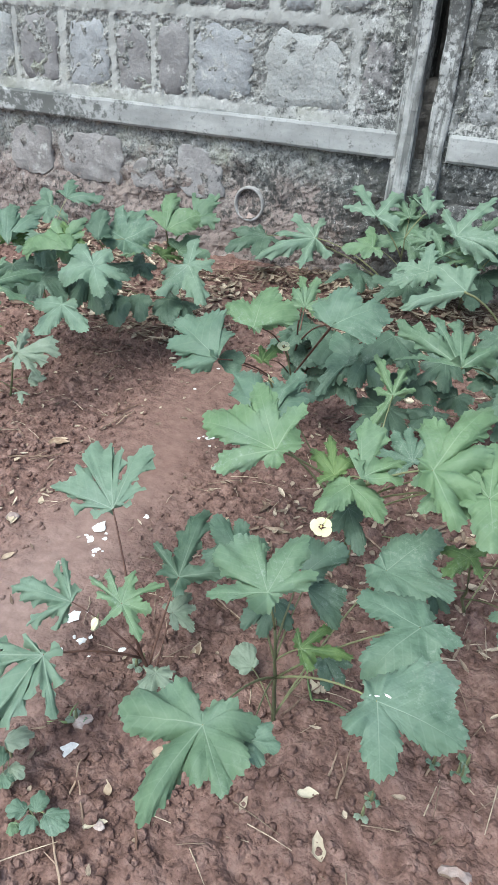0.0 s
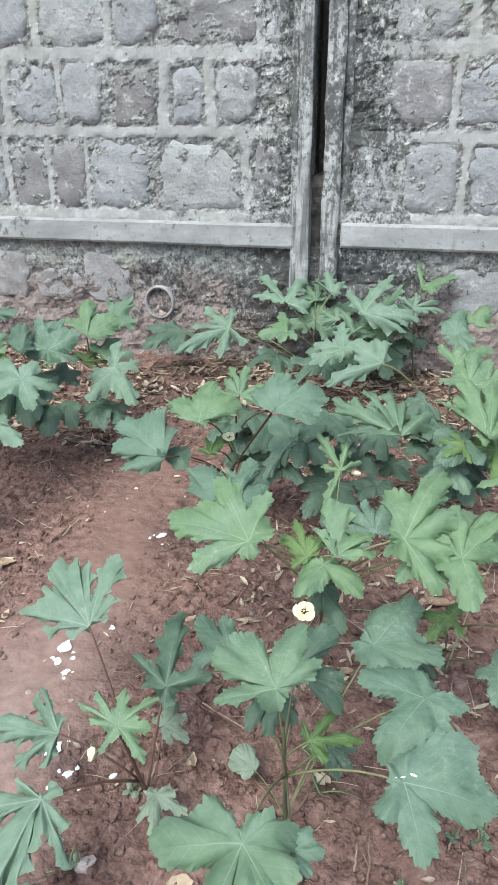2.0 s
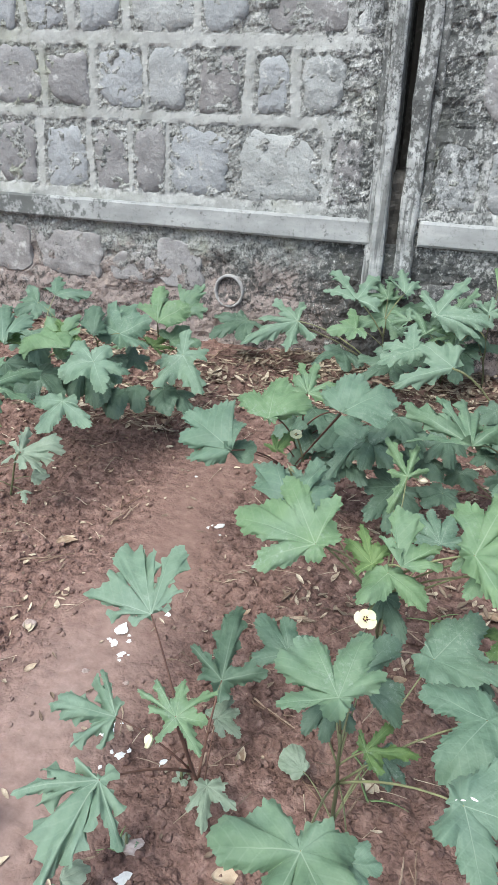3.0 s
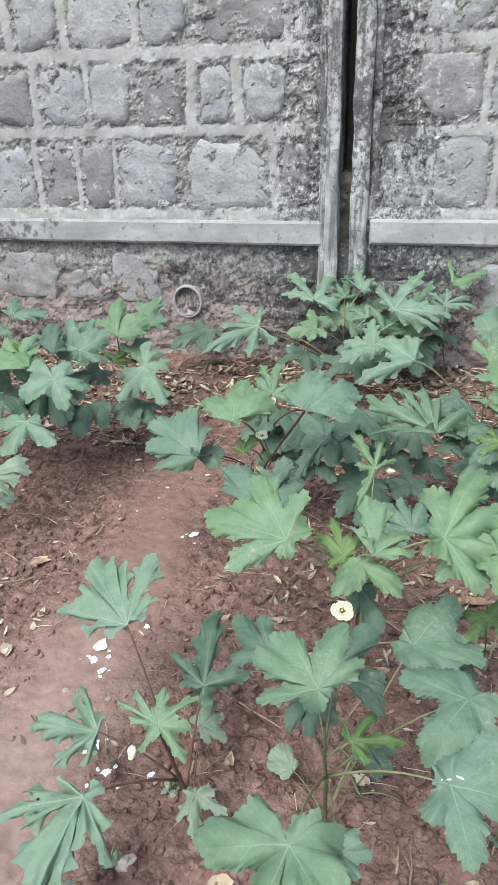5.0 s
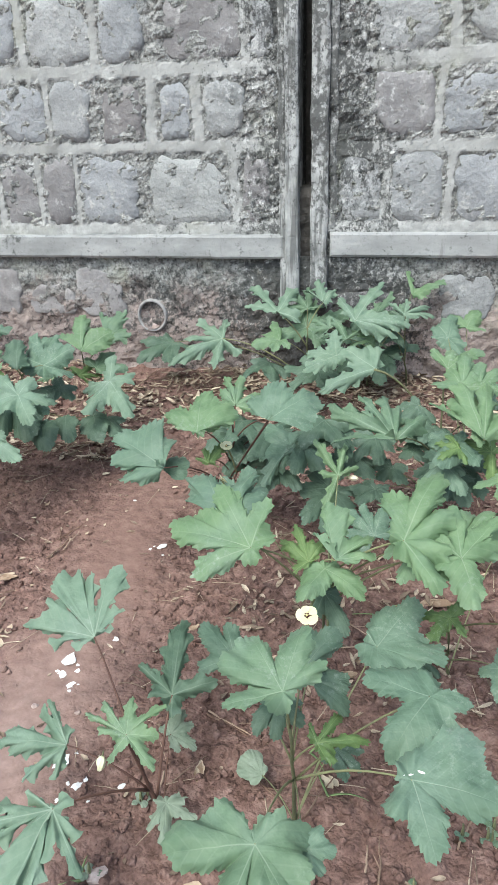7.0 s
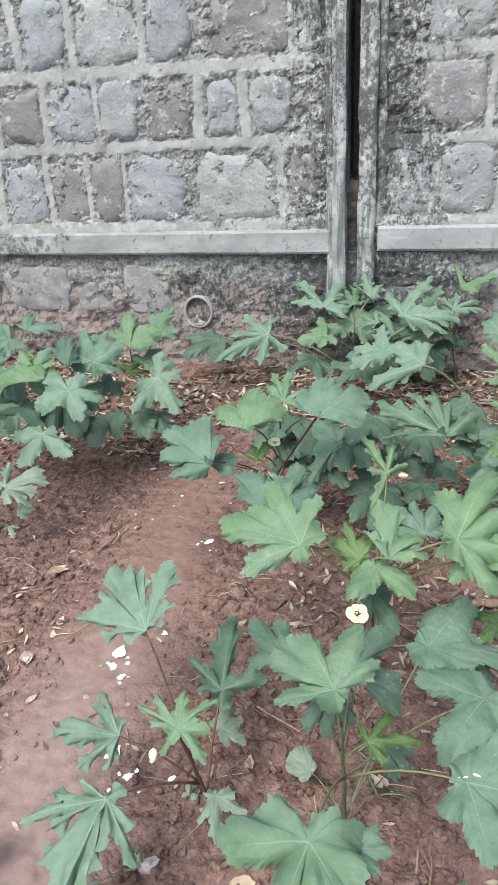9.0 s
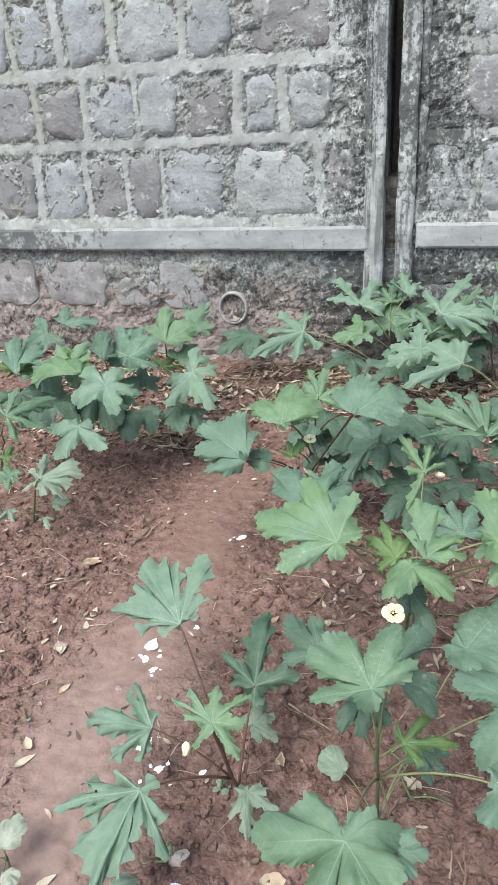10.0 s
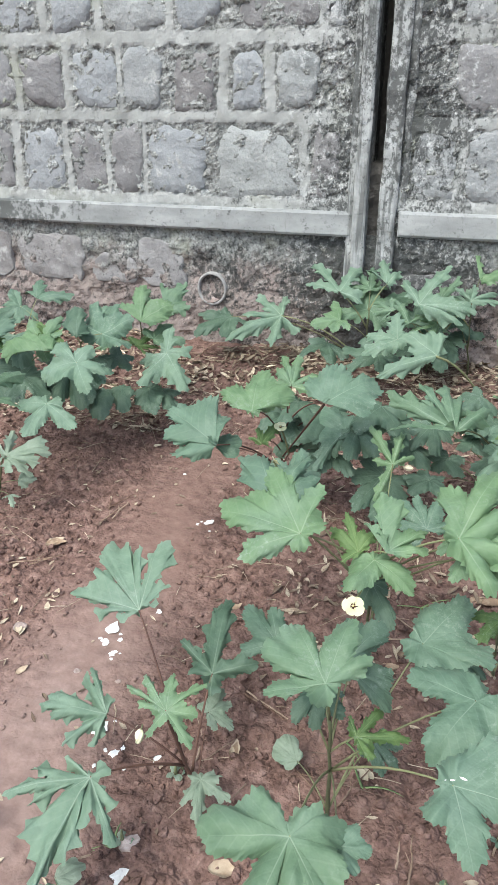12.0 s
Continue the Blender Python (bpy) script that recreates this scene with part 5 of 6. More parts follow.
leaf(p, "young", "y", -1.035, 1.999, 0.25, 97, 17, 11, 0.08, ((-0, 1.00), (-73, 0.68), (131, 0.65)))
leaf(p, "broad", "m", -0.968, 1.935, 0.22, -122, -6, -19, 0.074, ((-0, 1.00), (-178, 0.73), (98, 0.88)))

# ---- flower, bud and pod on the plants ----
def blossom(x, y, z, size, toward, tip):
    """An open okra flower: five overlapping cream petals, a maroon throat and a pale column."""
    thing = base_at("okra_flower", x, y, z)
    tagged(thing, "open cream okra flower with a dark maroon throat", "flower")
    turn = Vector(toward).to_track_quat("Z", "Y").to_matrix().to_4x4() @ Matrix.Rotation(radians(20), 4, "Z")
    for k in range(5):
        bm = bmesh.new()
        grid = []
        for i in range(8):
            r = i / 7
            row = []
            for j in range(-4, 5):
                w = j / 4
                half = 0.16 + 0.55 * math.sin(min(1.0, r * 1.15) * math.pi * 0.62)
                a = w * half
                reach = r * (1 - 0.12 * w * w) * (0.86 + 0.30 * ((k * 0.618) % 1)) * (1 + 0.06 * noise.noise(Vector((w * 4, k, 2))))
                up = 0.50 * r - 0.16 * r * r + 0.08 * w + 0.03 * noise.noise(Vector((r * 4, w * 3, k)))
                row.append(bm.verts.new((size * reach * math.sin(a), size * reach * math.cos(a), size * up)))
            grid.append(row)
        bmesh.ops.remove_doubles(bm, verts=[v for v in grid[0]], dist=1e-6)
        grid[0] = [grid[0][0]] * 9 if grid[0][0].is_valid else [next(v for v in bm.verts if v.co.length < 1e-5)] * 9
        for one, two in zip(grid, grid[1:]):
            for j in range(8):
                face = [two[j], two[j + 1]] + ([one[j + 1], one[j]] if one[j] is not one[j + 1] else [one[j]])
                bm.faces.new(face)
        bm.transform(turn @ Matrix.Rotation(k * math.tau / 5, 4, "Z"))
        part("petal", bm, PETAL, thing, smooth=True)
    bm = bmesh.new()
    bmesh.ops.create_cone(bm, segments=20, radius1=0.03 * size, radius2=0.25 * size, depth=0.11 * size, cap_ends=False, matrix=turn @ Matrix.Translation((0, 0, 0.105 * size)))
    part("throat", bm, MAROON, thing, smooth=True)
    bm = bmesh.new()
    tube(bm, [turn @ Vector((0, 0, size * 0.45 * k / 5)) for k in range(6)], [size * r for r in (0.05, 0.07, 0.10, 0.11, 0.10, 0.04)], 10)
    part("stamen_column", bm, YELLOW, thing, smooth=True)
    bm = bmesh.new()
    tube(bm, bend(Vector(tip) - Vector((x, y, z)), (0, 0, 0), 0.01), [0.003], 6)
    part("flower_stalk", bm, PETIOLE, thing, smooth=True)
    bm = bmesh.new()
    bmesh.ops.create_cone(bm, segments=12, radius1=0.10 * size, radius2=0.28 * size, depth=0.3 * size, cap_ends=True, matrix=turn @ Matrix.Translation((0, 0, -0.13 * size)))
    part("calyx", bm, STEM, thing, smooth=True)


def bud(x, y, z, length, way, material, name, label, category):
    """A furled bud or pod: a ridged, tapering spindle with a stalk end."""
    thing = base_at(name, x, y, z)
    tagged(thing, label, category)
    bm = bmesh.new()
    turn = Vector(way).to_track_quat("Z", "Y").to_matrix().to_4x4()
    rings = []
    for i in range(11):
        t = i / 10
        r = length * (0.05 + 0.24 * math.sin(math.pi * min(1.0, t * 0.85 + 0.10)) ** 1.2) * (1 if t < 0.95 else 0.5)
        rings.append([bm.verts.new(turn @ Vector((r * (1 + 0.12 * math.cos(5 * k * math.tau / 20)) * math.cos(k * math.tau / 20 + t * 0.8),
                                                  r * (1 + 0.12 * math.cos(5 * k * math.tau / 20)) * math.sin(k * math.tau / 20 + t * 0.8), length * t)) + length * 0.09 * noise.noise_vector(Vector((k * 0.5, t * 5, length * 90)))) for k in range(20)])
    for one, two in zip(rings, rings[1:]):
        for k in range(20):
            bm.faces.new((one[k], one[(k + 1) % 20], two[(k + 1) % 20], two[k]))
    bm.faces.new(rings[0][::-1])
    bm.faces.new(rings[-1])
    part("body", bm, material, thing, smooth=True)
    bm = bmesh.new()
    tube(bm, [turn @ Vector((0, 0, -0.35 * length)), turn @ Vector((0, 0, 0.05 * length))], [length * 0.05, length * 0.08], 6)
    part("stalk", bm, PETIOLE, thing, smooth=True)


blossom(0.476, 1.349, 0.354, 0.0235, (0.05, -0.6, 0.8), (0.498, 1.464, 0.36))
blossom(0.184, 1.742, 0.46, 0.017, (0.6, 0.5, 0.5), (0.204, 1.772, 0.36))
blossom(0.141, 1.957, 0.46, 0.018, (0.1, -0.5, 0.8), (0.161, 1.987, 0.36))
bud(0.506, 2.004, 0.36, 0.03, (0.8, -0.3, 0.2), DRY_PALE, "flower_bud", "withered buff flower on an okra stalk", "flower")
bud(0.15, 0.98, 0.272, 0.028, (-0.1, -0.4, -0.7), PETAL, "flower_bud", "wilted cream flower hanging from an okra stalk", "flower")

# ---- loose things on the soil ----
def ground_thing(name, me, x, y, angle, label, category, group, lift=0.002, tilt=(0, 0)):
    ob = new(name, me)
    ob.matrix_basis = Matrix.Translation((x, y, ground_height(x, y) + lift)) @ Matrix.Rotation(radians(angle), 4, "Z") @ Matrix.Rotation(tilt[0], 4, "X") @ Matrix.Rotation(tilt[1], 4, "Y")
    return tagged(ob, label, category, group)


def blade_lists(length, width, rng, curl):
    """A dry, curled leaf lying along x, with a little thickness."""
    verts, faces = [], []
    steps = 7
    for side in (0.0, -0.0012):
        for i in range(steps + 1):
            t = i / steps
            half = width * 0.5 * math.sin(math.pi * min(1, t ** 0.8 * 0.94 + 0.04)) * (1 + 0.25 * noise.noise(Vector((t * 6, curl * 20, 1))))
            for j in (-1, -0.5, 0, 0.5, 1):
                verts.append(((t - 0.5) * length, j * half + 0.1 * width * math.sin(t * 3 + curl), side + curl * abs(j) ** 1.6 * half * 0.7 + 0.10 * length * (t - 0.5) ** 2 + 0.05 * width * noise.noise(Vector((t * 5, j * 2, curl * 9))) + 0.002))
    per = 5 * (steps + 1)
    for i in range(steps):
        for j in range(4):
            a = i * 5 + j
            faces.append((a, a + 1, a + 6, a + 5))
            faces.append((per + a, per + a + 5, per + a + 6, per + a + 1))
    edge = [i * 5 for i in range(steps + 1)] + [steps * 5 + j for j in range(1, 5)] + [i * 5 + 4 for i in range(steps - 1, -1, -1)] + [3, 2, 1]
    for a, b in zip(edge, edge[1:] + edge[:1]):
        faces.append((a, per + a, per + b, b))
    return verts, faces


small_serial = [0]


def fallen_leaf(x, y, angle, length, material=None):
    small_serial[0] += 1
    rng = random.Random(small_serial[0] * 7)
    material = material or DRY
    v, f = blade_lists(length * 0.85, length * rng.uniform(0.32, 0.5), rng, rng.uniform(-0.2, 0.5))
    me = bpy.data.meshes.new("fallen_leaf")
    me.from_pydata(v, [], f)
    me.shade_smooth()
    me.materials.append(material)
    pale = material is DRY_PALE
    ground_thing("fallen_leaf", me, x, y, angle, "pale yellowed fallen leaf lying on red soil" if pale else "curled brown dry leaf lying on the soil", "leaf",
                 "pale fallen leaves" if pale else "brown fallen leaves", 0.003)


def lump_lists(size, rng, flat=0.5, subdiv=2):
    bm = bmesh.new()
    bmesh.ops.create_icosphere(bm, subdivisions=subdiv, radius=size * 0.5)
    s = rng.uniform(0, 50)
    for v in bm.verts:
        n = v.co.normalized()
        v.co *= 1 + 0.45 * noise.noise(n * 1.3 + Vector((s, 0, 0))) + 0.2 * noise.noise(n * 3.5 + Vector((0, s, 0)))
        v.co.z *= flat
        v.co.y *= 0.75
    return bm


def pebble(x, y, angle, size):
    small_serial[0] += 1
    bm = lump_lists(size, random.Random(small_serial[0]))
    me = bpy.data.meshes.new("pebble")
    bm.to_mesh(me)
    bm.free()
    me.materials.append(STONE_CHIP)
    ground_thing("pebble", me, x, y, angle, "small pinkish-brown stone half sunk in the soil", "stone", "small stones", size * 0.1)


def lime_chip(x, y, angle, size):
    small_serial[0] += 1
    bm = lump_lists(size * 0.85, random.Random(small_serial[0]), 0.12, 2)
    for v in bm.verts:
        ragged = noise.noise(Vector((v.co.x, v.co.y, 0)) * 4.0 / size + Vector((small_serial[0], 0, 0)))
        v.co.x *= 1 + 0.75 * ragged
        v.co.y *= 1 + 0.75 * ragged
    me = bpy.data.meshes.new("lime_chip")
    bm.to_mesh(me)
    bm.free()
    me.materials.append(WHITE_CHIP)
    ground_thing("lime_chip", me, x, y, angle, "flat broken chip of white lime on the path", "chip", "white lime chips", size * 0.08)


def twig(x, y, angle, length):
    small_serial[0] += 1
    rng = random.Random(small_serial[0])
    bm = bmesh.new()
    pts = [((t - 0.5) * length, 0.06 * length * noise.noise(Vector((t * 3, small_serial[0], 0))), 0.006 + 0.03 * length * abs(noise.noise(Vector((t * 3, 0, small_serial[0]))))) for t in (k / 7 for k in range(8))]
    tube(bm, pts, [0.0022, 0.0026, 0.0024, 0.0022, 0.002, 0.0017, 0.0014, 0.001], 6)
    if length > 0.11:
        tube(bm, [pts[3], (pts[3][0] + 0.2 * length, pts[3][1] + 0.12 * length, 0.012)], [0.0016, 0.0008], 5)
    me = bpy.data.meshes.new("twig")
    bm.to_mesh(me)
    bm.free()
    me.materials.append(TWIG)
    ground_thing("twig", me, x, y, angle, "thin dry brown twig lying on the soil", "twig", "dry twigs")


fallen_leaf(-0.43, 1.505, 120, .045, DRY_PALE)
fallen_leaf(-0.456, 1.4, 130, .06)
fallen_leaf(-0.51, 1.41, 80, .035, DRY_PALE)
fallen_leaf(-0.311, 1.036, 55, .06, DRY_PALE)
fallen_leaf(-0.333, 1.081, 140, .05)
fallen_leaf(-0.528, 1.492, 100, .025, DRY_PALE)
fallen_leaf(-0.48, 2.189, 110, .025, DRY_PALE)
fallen_leaf(-0.396, 2.16, 90, .018, DRY_PALE)
fallen_leaf(-0.596, 1.811, 40, .07)
fallen_leaf(-0.772, 1.682, 80, .03, DRY_PALE)
fallen_leaf(-0.35, 1.262, 70, .045)
fallen_leaf(-0.606, 1.928, 40, .025, DRY_PALE)
fallen_leaf(-0.646, 1.689, 30, .03, DRY_PALE)
fallen_leaf(0.257, 1.206, 105, .055)
fallen_leaf(0.612, 0.984, 22, .05, DRY_PALE)
fallen_leaf(0.664, 0.901, 117, .065, DRY_PALE)
fallen_leaf(0.744, 1.255, 102, .05)
fallen_leaf(0.54, 1.231, 135, .05, DRY_PALE)
fallen_leaf(0.272, 0.748, 42, .03, DRY_PALE)
fallen_leaf(0.286, 0.763, 32, .03, DRY_PALE)
fallen_leaf(0.253, 0.834, 132, .04)
fallen_leaf(0.506, 0.918, 92, .04, DRY_PALE)
fallen_leaf(0.954, 1.493, 127, .05, DRY_PALE)
fallen_leaf(1.059, 1.489, 17, .025, DRY_PALE)
fallen_leaf(1.051, 1.201, -3, .03, DRY_PALE)
fallen_leaf(0.72, 1.768, 57, .05)
fallen_leaf(0.824, 1.735, -13, .06, DRY_PALE)
fallen_leaf(0.554, 1.237, 137, .04, DRY_PALE)
fallen_leaf(0.771, 1.94, 35, .10)
fallen_leaf(0.576, 1.638, 75, .06)
fallen_leaf(0.552, 1.579, 25, .07)
fallen_leaf(-0.619, 1.551, 50, .03)
fallen_leaf(-0.232, 2.484, 30, .03, DRY_PALE)
fallen_leaf(-0.437, 2.095, 80, .022, DRY_PALE)
fallen_leaf(-0.688, 2.168, 20, .025, DRY_PALE)
fallen_leaf(-0.696, 2.284, 80, .04)
fallen_leaf(-0.871, 2.313, 80, .03)
fallen_leaf(-0.566, 2.556, 40, .04, DRY_PALE)
fallen_leaf(-0.8, 2.612, 70, .05)
pebble(-0.457, 1.408, 22, .04)
pebble(0.126, 0.931, 35, .042)
pebble(-0.208, 1.298, 22, .02)
pebble(0.288, 0.755, 22, .02)
pebble(0.964, 1.242, 17, .03)
pebble(0.901, 0.962, 17, .06)
fallen_leaf(-0.585, 1.795, 35, .085)
fallen_leaf(0.096, 1.674, 60, .05)
fallen_leaf(0.256, 1.196, 95, .06)
fallen_leaf(0.815, 1.935, 20, .10)
fallen_leaf(0.324, 0.938, 10, .075)
fallen_leaf(-0.44, 1.395, 100, .045, DRY_PALE)
fallen_leaf(-0.432, 1.557, 100, .05)
twig(0.297, 1.34, -25, .19)
twig(0.638, 1.056, 92, .07)
twig(-0.552, 1.683, 48, .11)
twig(-0.499, 2.097, 70, .13)
twig(-0.53, 2.07, 115, .09)
pebble(-0.092, 1.301, 15, .018)
lime_chip(-0.198, 1.469, 75, .055)
lime_chip(-0.192, 1.42, 105, .030)
lime_chip(-0.154, 1.386, 55, .028)
lime_chip(-0.063, 1.158, 85, .045)
lime_chip(-0.004, 1.108, 45, .03)
lime_chip(-0.107, 1.579, 145, .022)
lime_chip(-0.158, 1.438, 105, .02)
lime_chip(-0.143, 2.075, 40, .04)
lime_chip(-0.173, 2.043, 25, .02)
lime_chip(0.094, 1.131, 62, .022)
lime_chip(0.132, 0.87, 62, .04)
lime_chip(-0.352, 2.56, 15, .02)
lime_chip(-0.357, 2.359, 22, .02)
twig(-0.49, 1.999, 80, .16)
twig(-0.469, 2.033, 90, .12)
twig(-0.586, 1.69, 32, .20)
twig(0.304, 1.342, -23, .22)
twig(0.422, 1.171, -35, .14)
twig(0.529, 1.188, 65, .14)
twig(0.188, 0.816, 107, .10)
twig(0.234, 0.776, 132, .10)
twig(0.663, 1.058, 92, .12)
twig(0.255, 0.674, 137, .14)
twig(0.34, 0.797, 122, .10)
twig(-0.23, 1.664, 35, .08)
twig(0.171, 1.229, 95, .2)
twig(0.559, 1.752, -35, .14)
twig(0.559, 1.668, 15, .10)
twig(0.833, 1.172, 67, .10)
twig(0.432, 1.557, 117, .12)
twig(-0.645, 3.6, 30, .5)
twig(-0.744, 3.6, 85, .3)
twig(0.699, 3.6, 40, .35)
twig(-1.106, 2.173, 50, .25)


STEM_FRESH = plain_material("grass_blade", (0.13, 0.19, 0.08), (0.22, 0.30, 0.13), 40.0)


# ---- white spatter on a broad leaf ----
def dropping(x, y, z, angle, length):
    """A thin dried streak with a thicker head."""
    bm = lump_lists(length, random.Random(int(length * 9000)), 0.10, 2)
    bm.transform(Matrix.Scale(0.45, 4, (0, 1, 0)))
    me = bpy.data.meshes.new("bird_dropping")
    bm.to_mesh(me)
    bm.free()
    me.materials.append(WHITE_CHIP)
    ob = new("bird_dropping", me)
    ob.matrix_basis = Matrix.Translation((x, y, z)) @ Matrix.Rotation(radians(angle), 4, "Z") @ Matrix.Rotation(radians(14), 4, "X")
    tagged(ob, "dried white bird dropping on a broad okra leaf", "dropping", "white spatter on a leaf")


dropping(0.700, 0.950, 0.3895, 20, 0.008)
dropping(0.716, 0.955, 0.3925, -12, 0.012)
dropping(0.690, 0.948, 0.3895, 60, 0.006)


# ---- a low weed with round leaves ----
def weed(x, y, leaves, label):
    thing = base_at("weed", x, y, ground_height(x, y))
    tagged(thing, label, "weed", "low weeds")
    plants[thing.name] = ([Vector((0, 0, 0.012 * k)) for k in range(4)], STEM)
    bm = bmesh.new()
    tube(bm, [(0, 0, -0.01), (0.002, 0, 0.02), (0, 0.002, 0.04)], [0.003, 0.0025, 0.002], 6)
    part("stem", bm, STEM, thing)
    for dx, dy, dz, heading, pitch, length, tone in leaves:
        leaf(thing, "oval", tone, x + dx, y + dy, thing.location.z + dz, heading, pitch, 0, length, ((0, 1.0), (30, 0.82), (-30, 0.82), (62, 0.48), (-62, 0.48)))


weed(0.165, 0.717, [(0.02, -0.005, 0.05, 107, 8, 0.038, 'g'), (0.005, -0.012, 0.05, -163, 8, 0.038, 'g'), (0.025, -0.014, 0.05, -87, 8, 0.035, 'g'), (0.039, -0.001, 0.05, -7, 8, 0.053, 'g'), (-0.005, -0.033, 0.04, -63, 8, 0.025, 'l')], "low weed with round green leaves on soil")
weed(0.051, 0.799, [(0.015, -0.018, 0.08, 42, 8, 0.053, 'p'), (0.036, -0.052, 0.07, 164, 8, 0.046, 'g'), (0.038, -0.043, 0.05, -6, 8, 0.038, 'p'), (0.036, -0.057, 0.05, -32, 8, 0.036, 'g')], "dusty low weed with round pale leaves")


weed(-0.175, 0.800, [(0.0, 0.0, 0.07, 95, 12, 0.065, 'w'), (-0.02, -0.02, 0.06, -120, 8, 0.06, 'w'), (0.02, -0.03, 0.05, -20, 6, 0.04, 'w')], "dusty weed with bleached whitish-green leaves")
fallen_leaf(-0.094, 0.799, 60, .055, DRY_PALE)


def sprout(x, y, size, seed):
    """A tiny seedling with two to four leaves."""
    rng = random.Random(seed)
    a = rng.uniform(0, 360)
    weed(x, y, [(0.15 * size * math.cos(radians(a + k * 97)), 0.15 * size * math.sin(radians(a + k * 97)), 0.25 * size + 0.006, a + k * 97, 10, size * rng.uniform(0.6, 1.0), rng.choice("gmp"))
                for k in range(rng.choice((2, 3, 4)))], "tiny green seedling growing in the soil")


def grass_tuft(x, y, blades, length, seed):
    rng = random.Random(seed)
    thing = base_at("grass_tuft", x, y, ground_height(x, y))
    tagged(thing, "few thin green grass blades lying on soil", "grass", "grass tufts")
    for _ in range(blades):
        bm = bmesh.new()
        a, l = rng.uniform(0, 6.3), length * rng.uniform(0.6, 1.1)
        way, side = Vector((math.cos(a), math.sin(a), 0)), Vector((-math.sin(a), math.cos(a), 0))
        rows = []
        for k in range(8):
            t = k / 7
            c = way * l * t + Vector((0, 0, 0.4 * l * t * (1 - t) + 0.004)) + side * 0.05 * l * math.sin(t * 3)
            w = 0.003 * (1 - t) ** 0.6 + 0.0003
            rows.append([bm.verts.new(c - side * w), bm.verts.new(c - Vector((0, 0, 0.0012))), bm.verts.new(c + side * w), bm.verts.new(c + Vector((0, 0, 0.0004)))])
        for one, two in zip(rows, rows[1:]):
            for k in range(4):
                bm.faces.new((one[k], one[(k + 1) % 4], two[(k + 1) % 4], two[k]))
        part("blade", bm, STEM_FRESH, thing, smooth=True)


sprout(0.727, 1.022, 0.019, 40)
sprout(0.885, 1.181, 0.022, 41)
sprout(0.871, 1.159, 0.019, 42)
sprout(0.976, 1.323, 0.015, 43)
sprout(1.001, 1.31, 0.015, 44)
sprout(0.962, 1.273, 0.015, 45)
sprout(1.019, 1.295, 0.012, 46)
sprout(0.151, 1.105, 0.025, 47)
sprout(0.157, 1.126, 0.019, 48)
sprout(0.112, 0.929, 0.022, 49)
sprout(0.822, 1.153, 0.019, 50)
sprout(0.177, 1.483, 0.015, 51)
sprout(-0.386, 1.147, 0.012, 52)
sprout(0.719, 0.988, 0.019, 53)
sprout(0.878, 1.152, 0.025, 54)
grass_tuft(0.997, 1.128, 3, 0.09, 70)
grass_tuft(0.547, 1.189, 2, 0.08, 71)
grass_tuft(0.609, 1.859, 4, 0.16, 72)
grass_tuft(0.1, 0.916, 3, 0.06, 73)
grass_tuft(0.491, 1.302, 2, 0.07, 74)
grass_tuft(1.062, 1.094, 2, 0.07, 75)


# crumbs broken off the larger chips
crumbs = random.Random(41)
for x, y in ((-0.19, 1.45), (-0.17, 1.40), (-0.06, 1.14), (-0.16, 2.05), (0.02, 1.10)):
    for _ in range(3):
        lime_chip(x + crumbs.uniform(-0.05, 0.05), y + crumbs.uniform(-0.05, 0.05), crumbs.uniform(0, 180), crumbs.uniform(0.008, 0.016))


# ---- what nobody could count: crumbs of soil, leaf litter, bits of straw ----
def strip_weight(x, y):
    return max(0.0, 1.0 - abs(x + 0.03 + 0.13 * y) / 0.28) if y < 2.6 else 0.0


def scatter_clods():
    rng = random.Random(5)
    kinds = []
    for k in range(9):
        bm = lump_lists(1.0, rng, 0.7, 1)
        kinds.append(([v.co.copy() for v in bm.verts], [[v.index for v in f.verts] for f in bm.faces]))
        bm.free()
    verts, faces = [], []
    made = 0
    while made < 26000:
        x, y = rng.uniform(-2.3, 1.5), 0.55 + 3.0 * rng.random() ** 1.5
        if rng.random() < strip_weight(x, y) * 1.25:
            continue
        made += 1
        size = (0.005 + 0.028 * rng.random() ** 3.0) * (1 - 0.55 * strip_weight(x, y))
        vs, fs = rng.choice(kinds)
        m = Matrix.Translation((x, y, ground_height(x, y) + size * 0.12)) @ Euler((rng.uniform(-0.5, 0.5), rng.uniform(-0.5, 0.5), rng.uniform(0, 6.3))).to_matrix().to_4x4() @ Matrix.Scale(size, 4)
        b = len(verts)
        verts += [tuple(m @ v) for v in vs]
        faces += [[b + i for i in f] for f in fs]
    ob = from_lists("soil_clods", verts, faces, SOIL)
    tagged(ob, "loose crumbs and clods of dug red soil", "soil", kind="stuff")


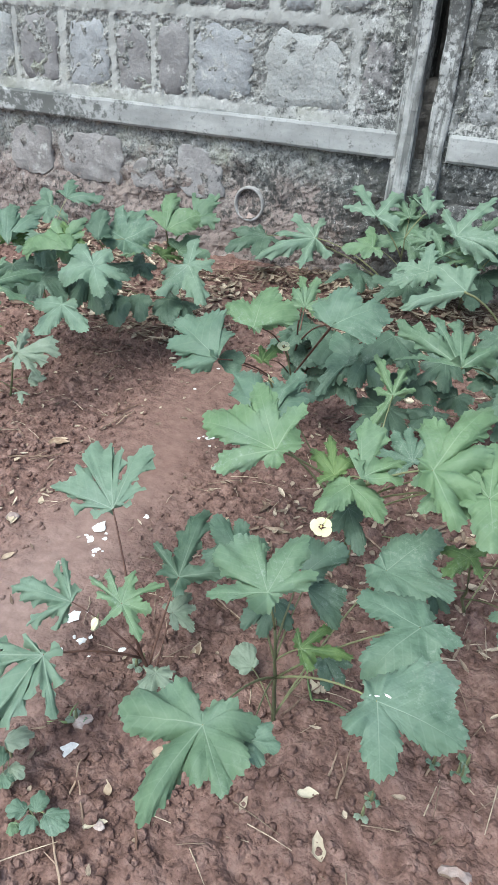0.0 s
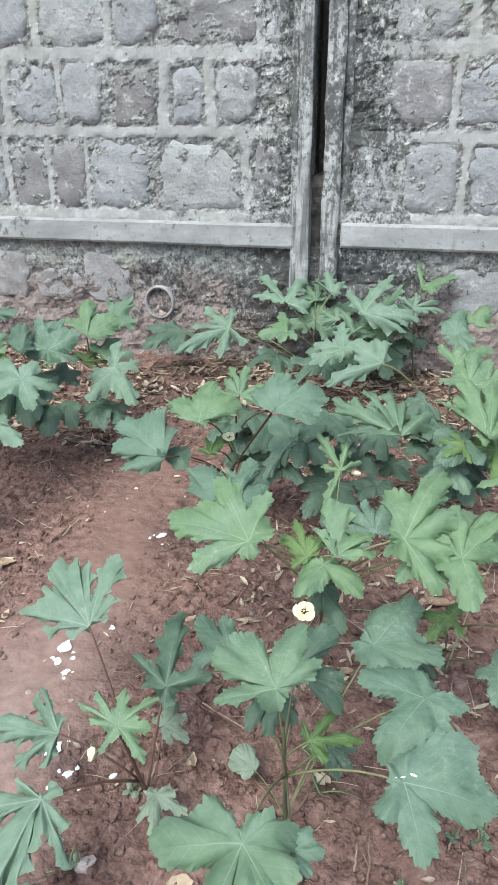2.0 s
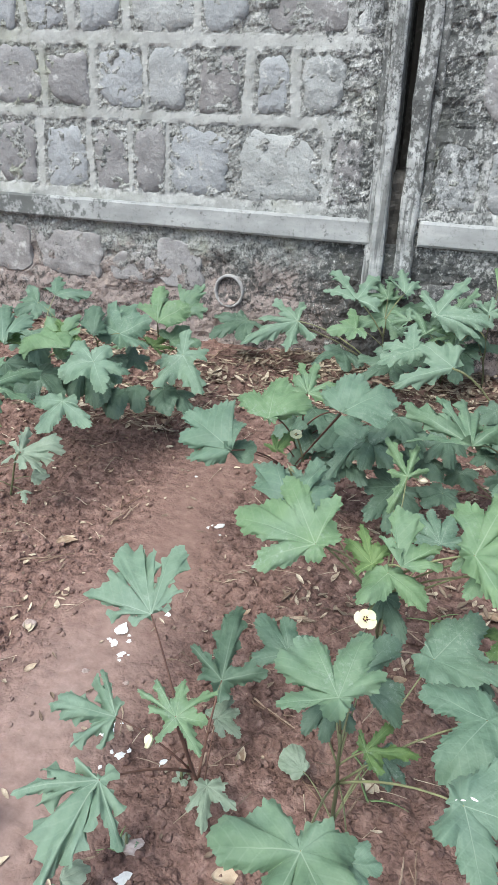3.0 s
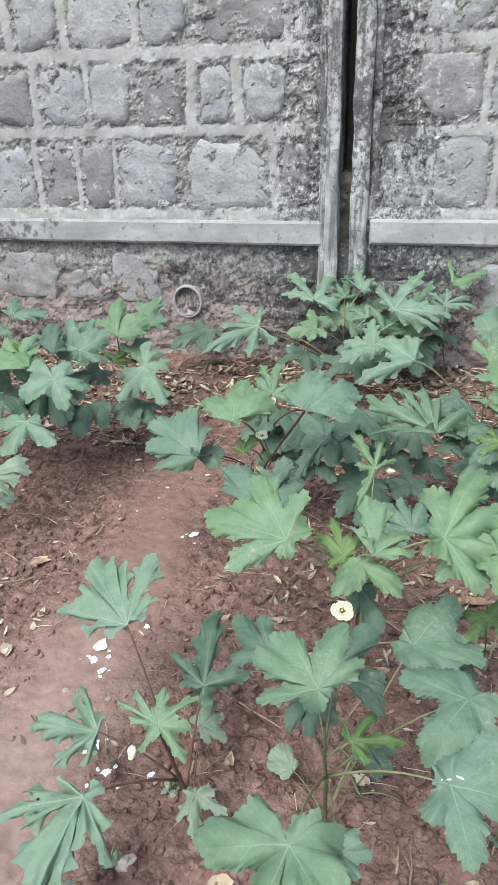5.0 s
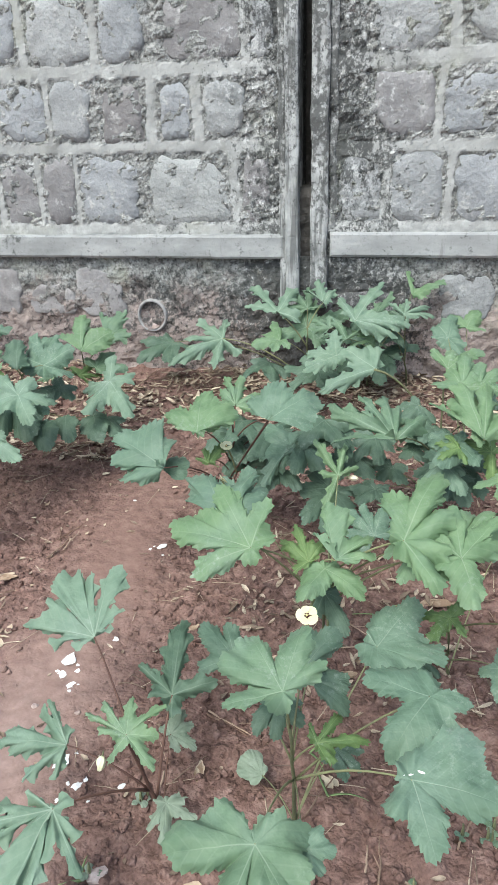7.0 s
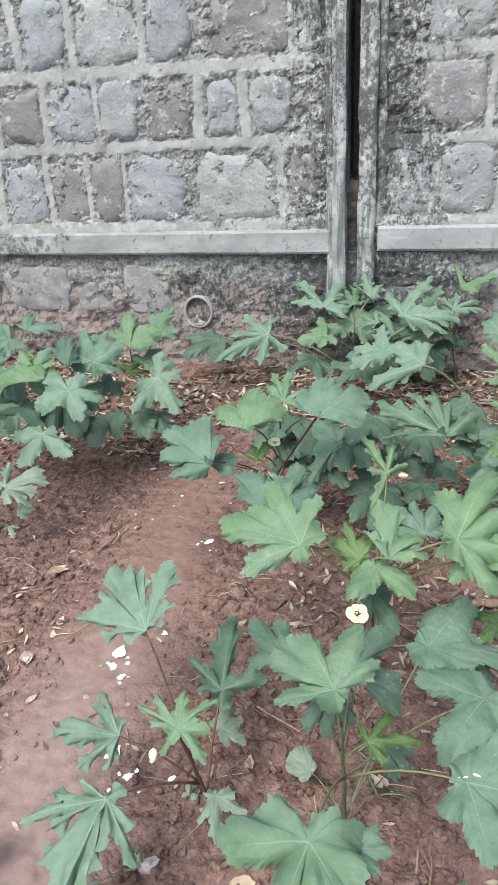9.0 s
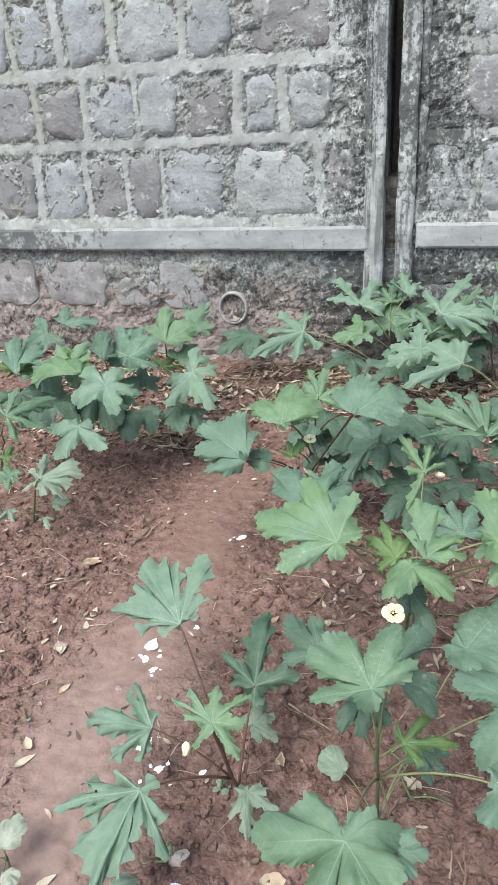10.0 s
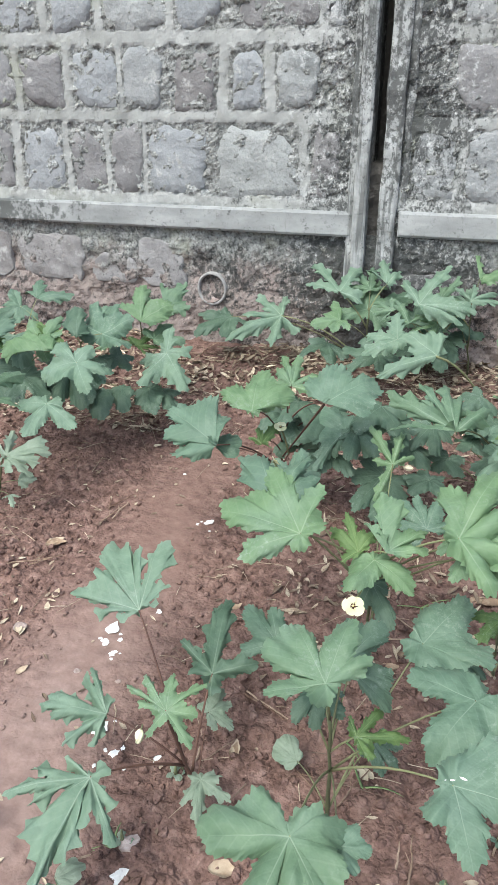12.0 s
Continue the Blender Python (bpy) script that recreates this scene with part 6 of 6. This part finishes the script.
def scatter_litter():
    rng = random.Random(11)
    verts, faces = [], []

    def lay(x, y, length, width, lift):
        v, f = blade_lists(length, width, rng, rng.uniform(-0.3, 0.9))
        m = Matrix.Translation((x, y, ground_height(x, y) + lift)) @ Euler((rng.uniform(-0.4, 0.4), rng.uniform(-0.35, 0.35), rng.uniform(0, 6.3))).to_matrix().to_4x4()
        b = len(verts)
        verts.extend(tuple(m @ Vector(p)) for p in v)
        faces.extend([[b + i for i in q] for q in f])

    # the drift of dead leaves along the wall
    for _ in range(3600):
        x = rng.uniform(-2.4, 1.4)
        y = 3.70 - (1.0 if x < -0.25 else 0.62) * rng.random() ** 1.25 - 0.12 * noise.noise(Vector((x * 2, 0, 0)))
        if noise.noise(Vector((x * 1.8, y * 2.2, 3))) < -0.25:
            continue
        lay(x, y, rng.uniform(0.025, 0.09), rng.uniform(0.007, 0.024), rng.uniform(0.0, 0.022))
    # thin scatter over the bed
    for _ in range(900):
        x, y = rng.uniform(-1.9, 1.2), rng.uniform(0.6, 2.7)
        if rng.random() < strip_weight(x, y) * 0.7 or (x > 0.1 and rng.random() < 0.5):
            continue
        lay(x, y, rng.uniform(0.008, 0.036), rng.uniform(0.004, 0.012), 0.003)
    # dead leaves dropped under the plants of the dense row
    for _ in range(620):
        x, y = rng.uniform(0.18, 1.15), rng.uniform(1.45, 3.1)
        lay(x, y, rng.uniform(0.015, 0.06), rng.uniform(0.006, 0.018), rng.uniform(0.002, 0.01))
    ob = from_lists("leaf_litter", verts, faces, LITTER, smooth=True)
    tagged(ob, "drift of brown and straw-coloured dead leaves along the wall", "leaf litter", kind="stuff")


def scatter_straw():
    rng = random.Random(23)
    bm = bmesh.new()
    for _ in range(850):
        if rng.random() < 0.6:
            x = rng.uniform(-2.2, 1.3)
            y = 3.65 - (1.0 if x < -0.25 else 0.6) * rng.random()
        else:
            x, y = rng.uniform(-1.7, 1.1), rng.uniform(0.6, 2.6)
            if rng.random() < strip_weight(x, y):
                continue
        length, a = rng.uniform(0.03, 0.14), rng.uniform(0, 6.3)
        z = ground_height(x, y) + 0.006
        d = Vector((math.cos(a), math.sin(a), rng.uniform(-0.02, 0.12))) * length
        p = Vector((x, y, z))
        tube(bm, [p, p + d * 0.5 + Vector((0, 0, 0.003)), p + d], [0.0013, 0.0012, 0.0008], 4)
    me = bpy.data.meshes.new("straw")
    bm.to_mesh(me)
    bm.free()
    me.materials.append(LITTER)
    tagged(new("straw", me), "thin dry straw and stalk bits on soil", "straw", kind="stuff")


scatter_clods()
scatter_litter()
scatter_straw()
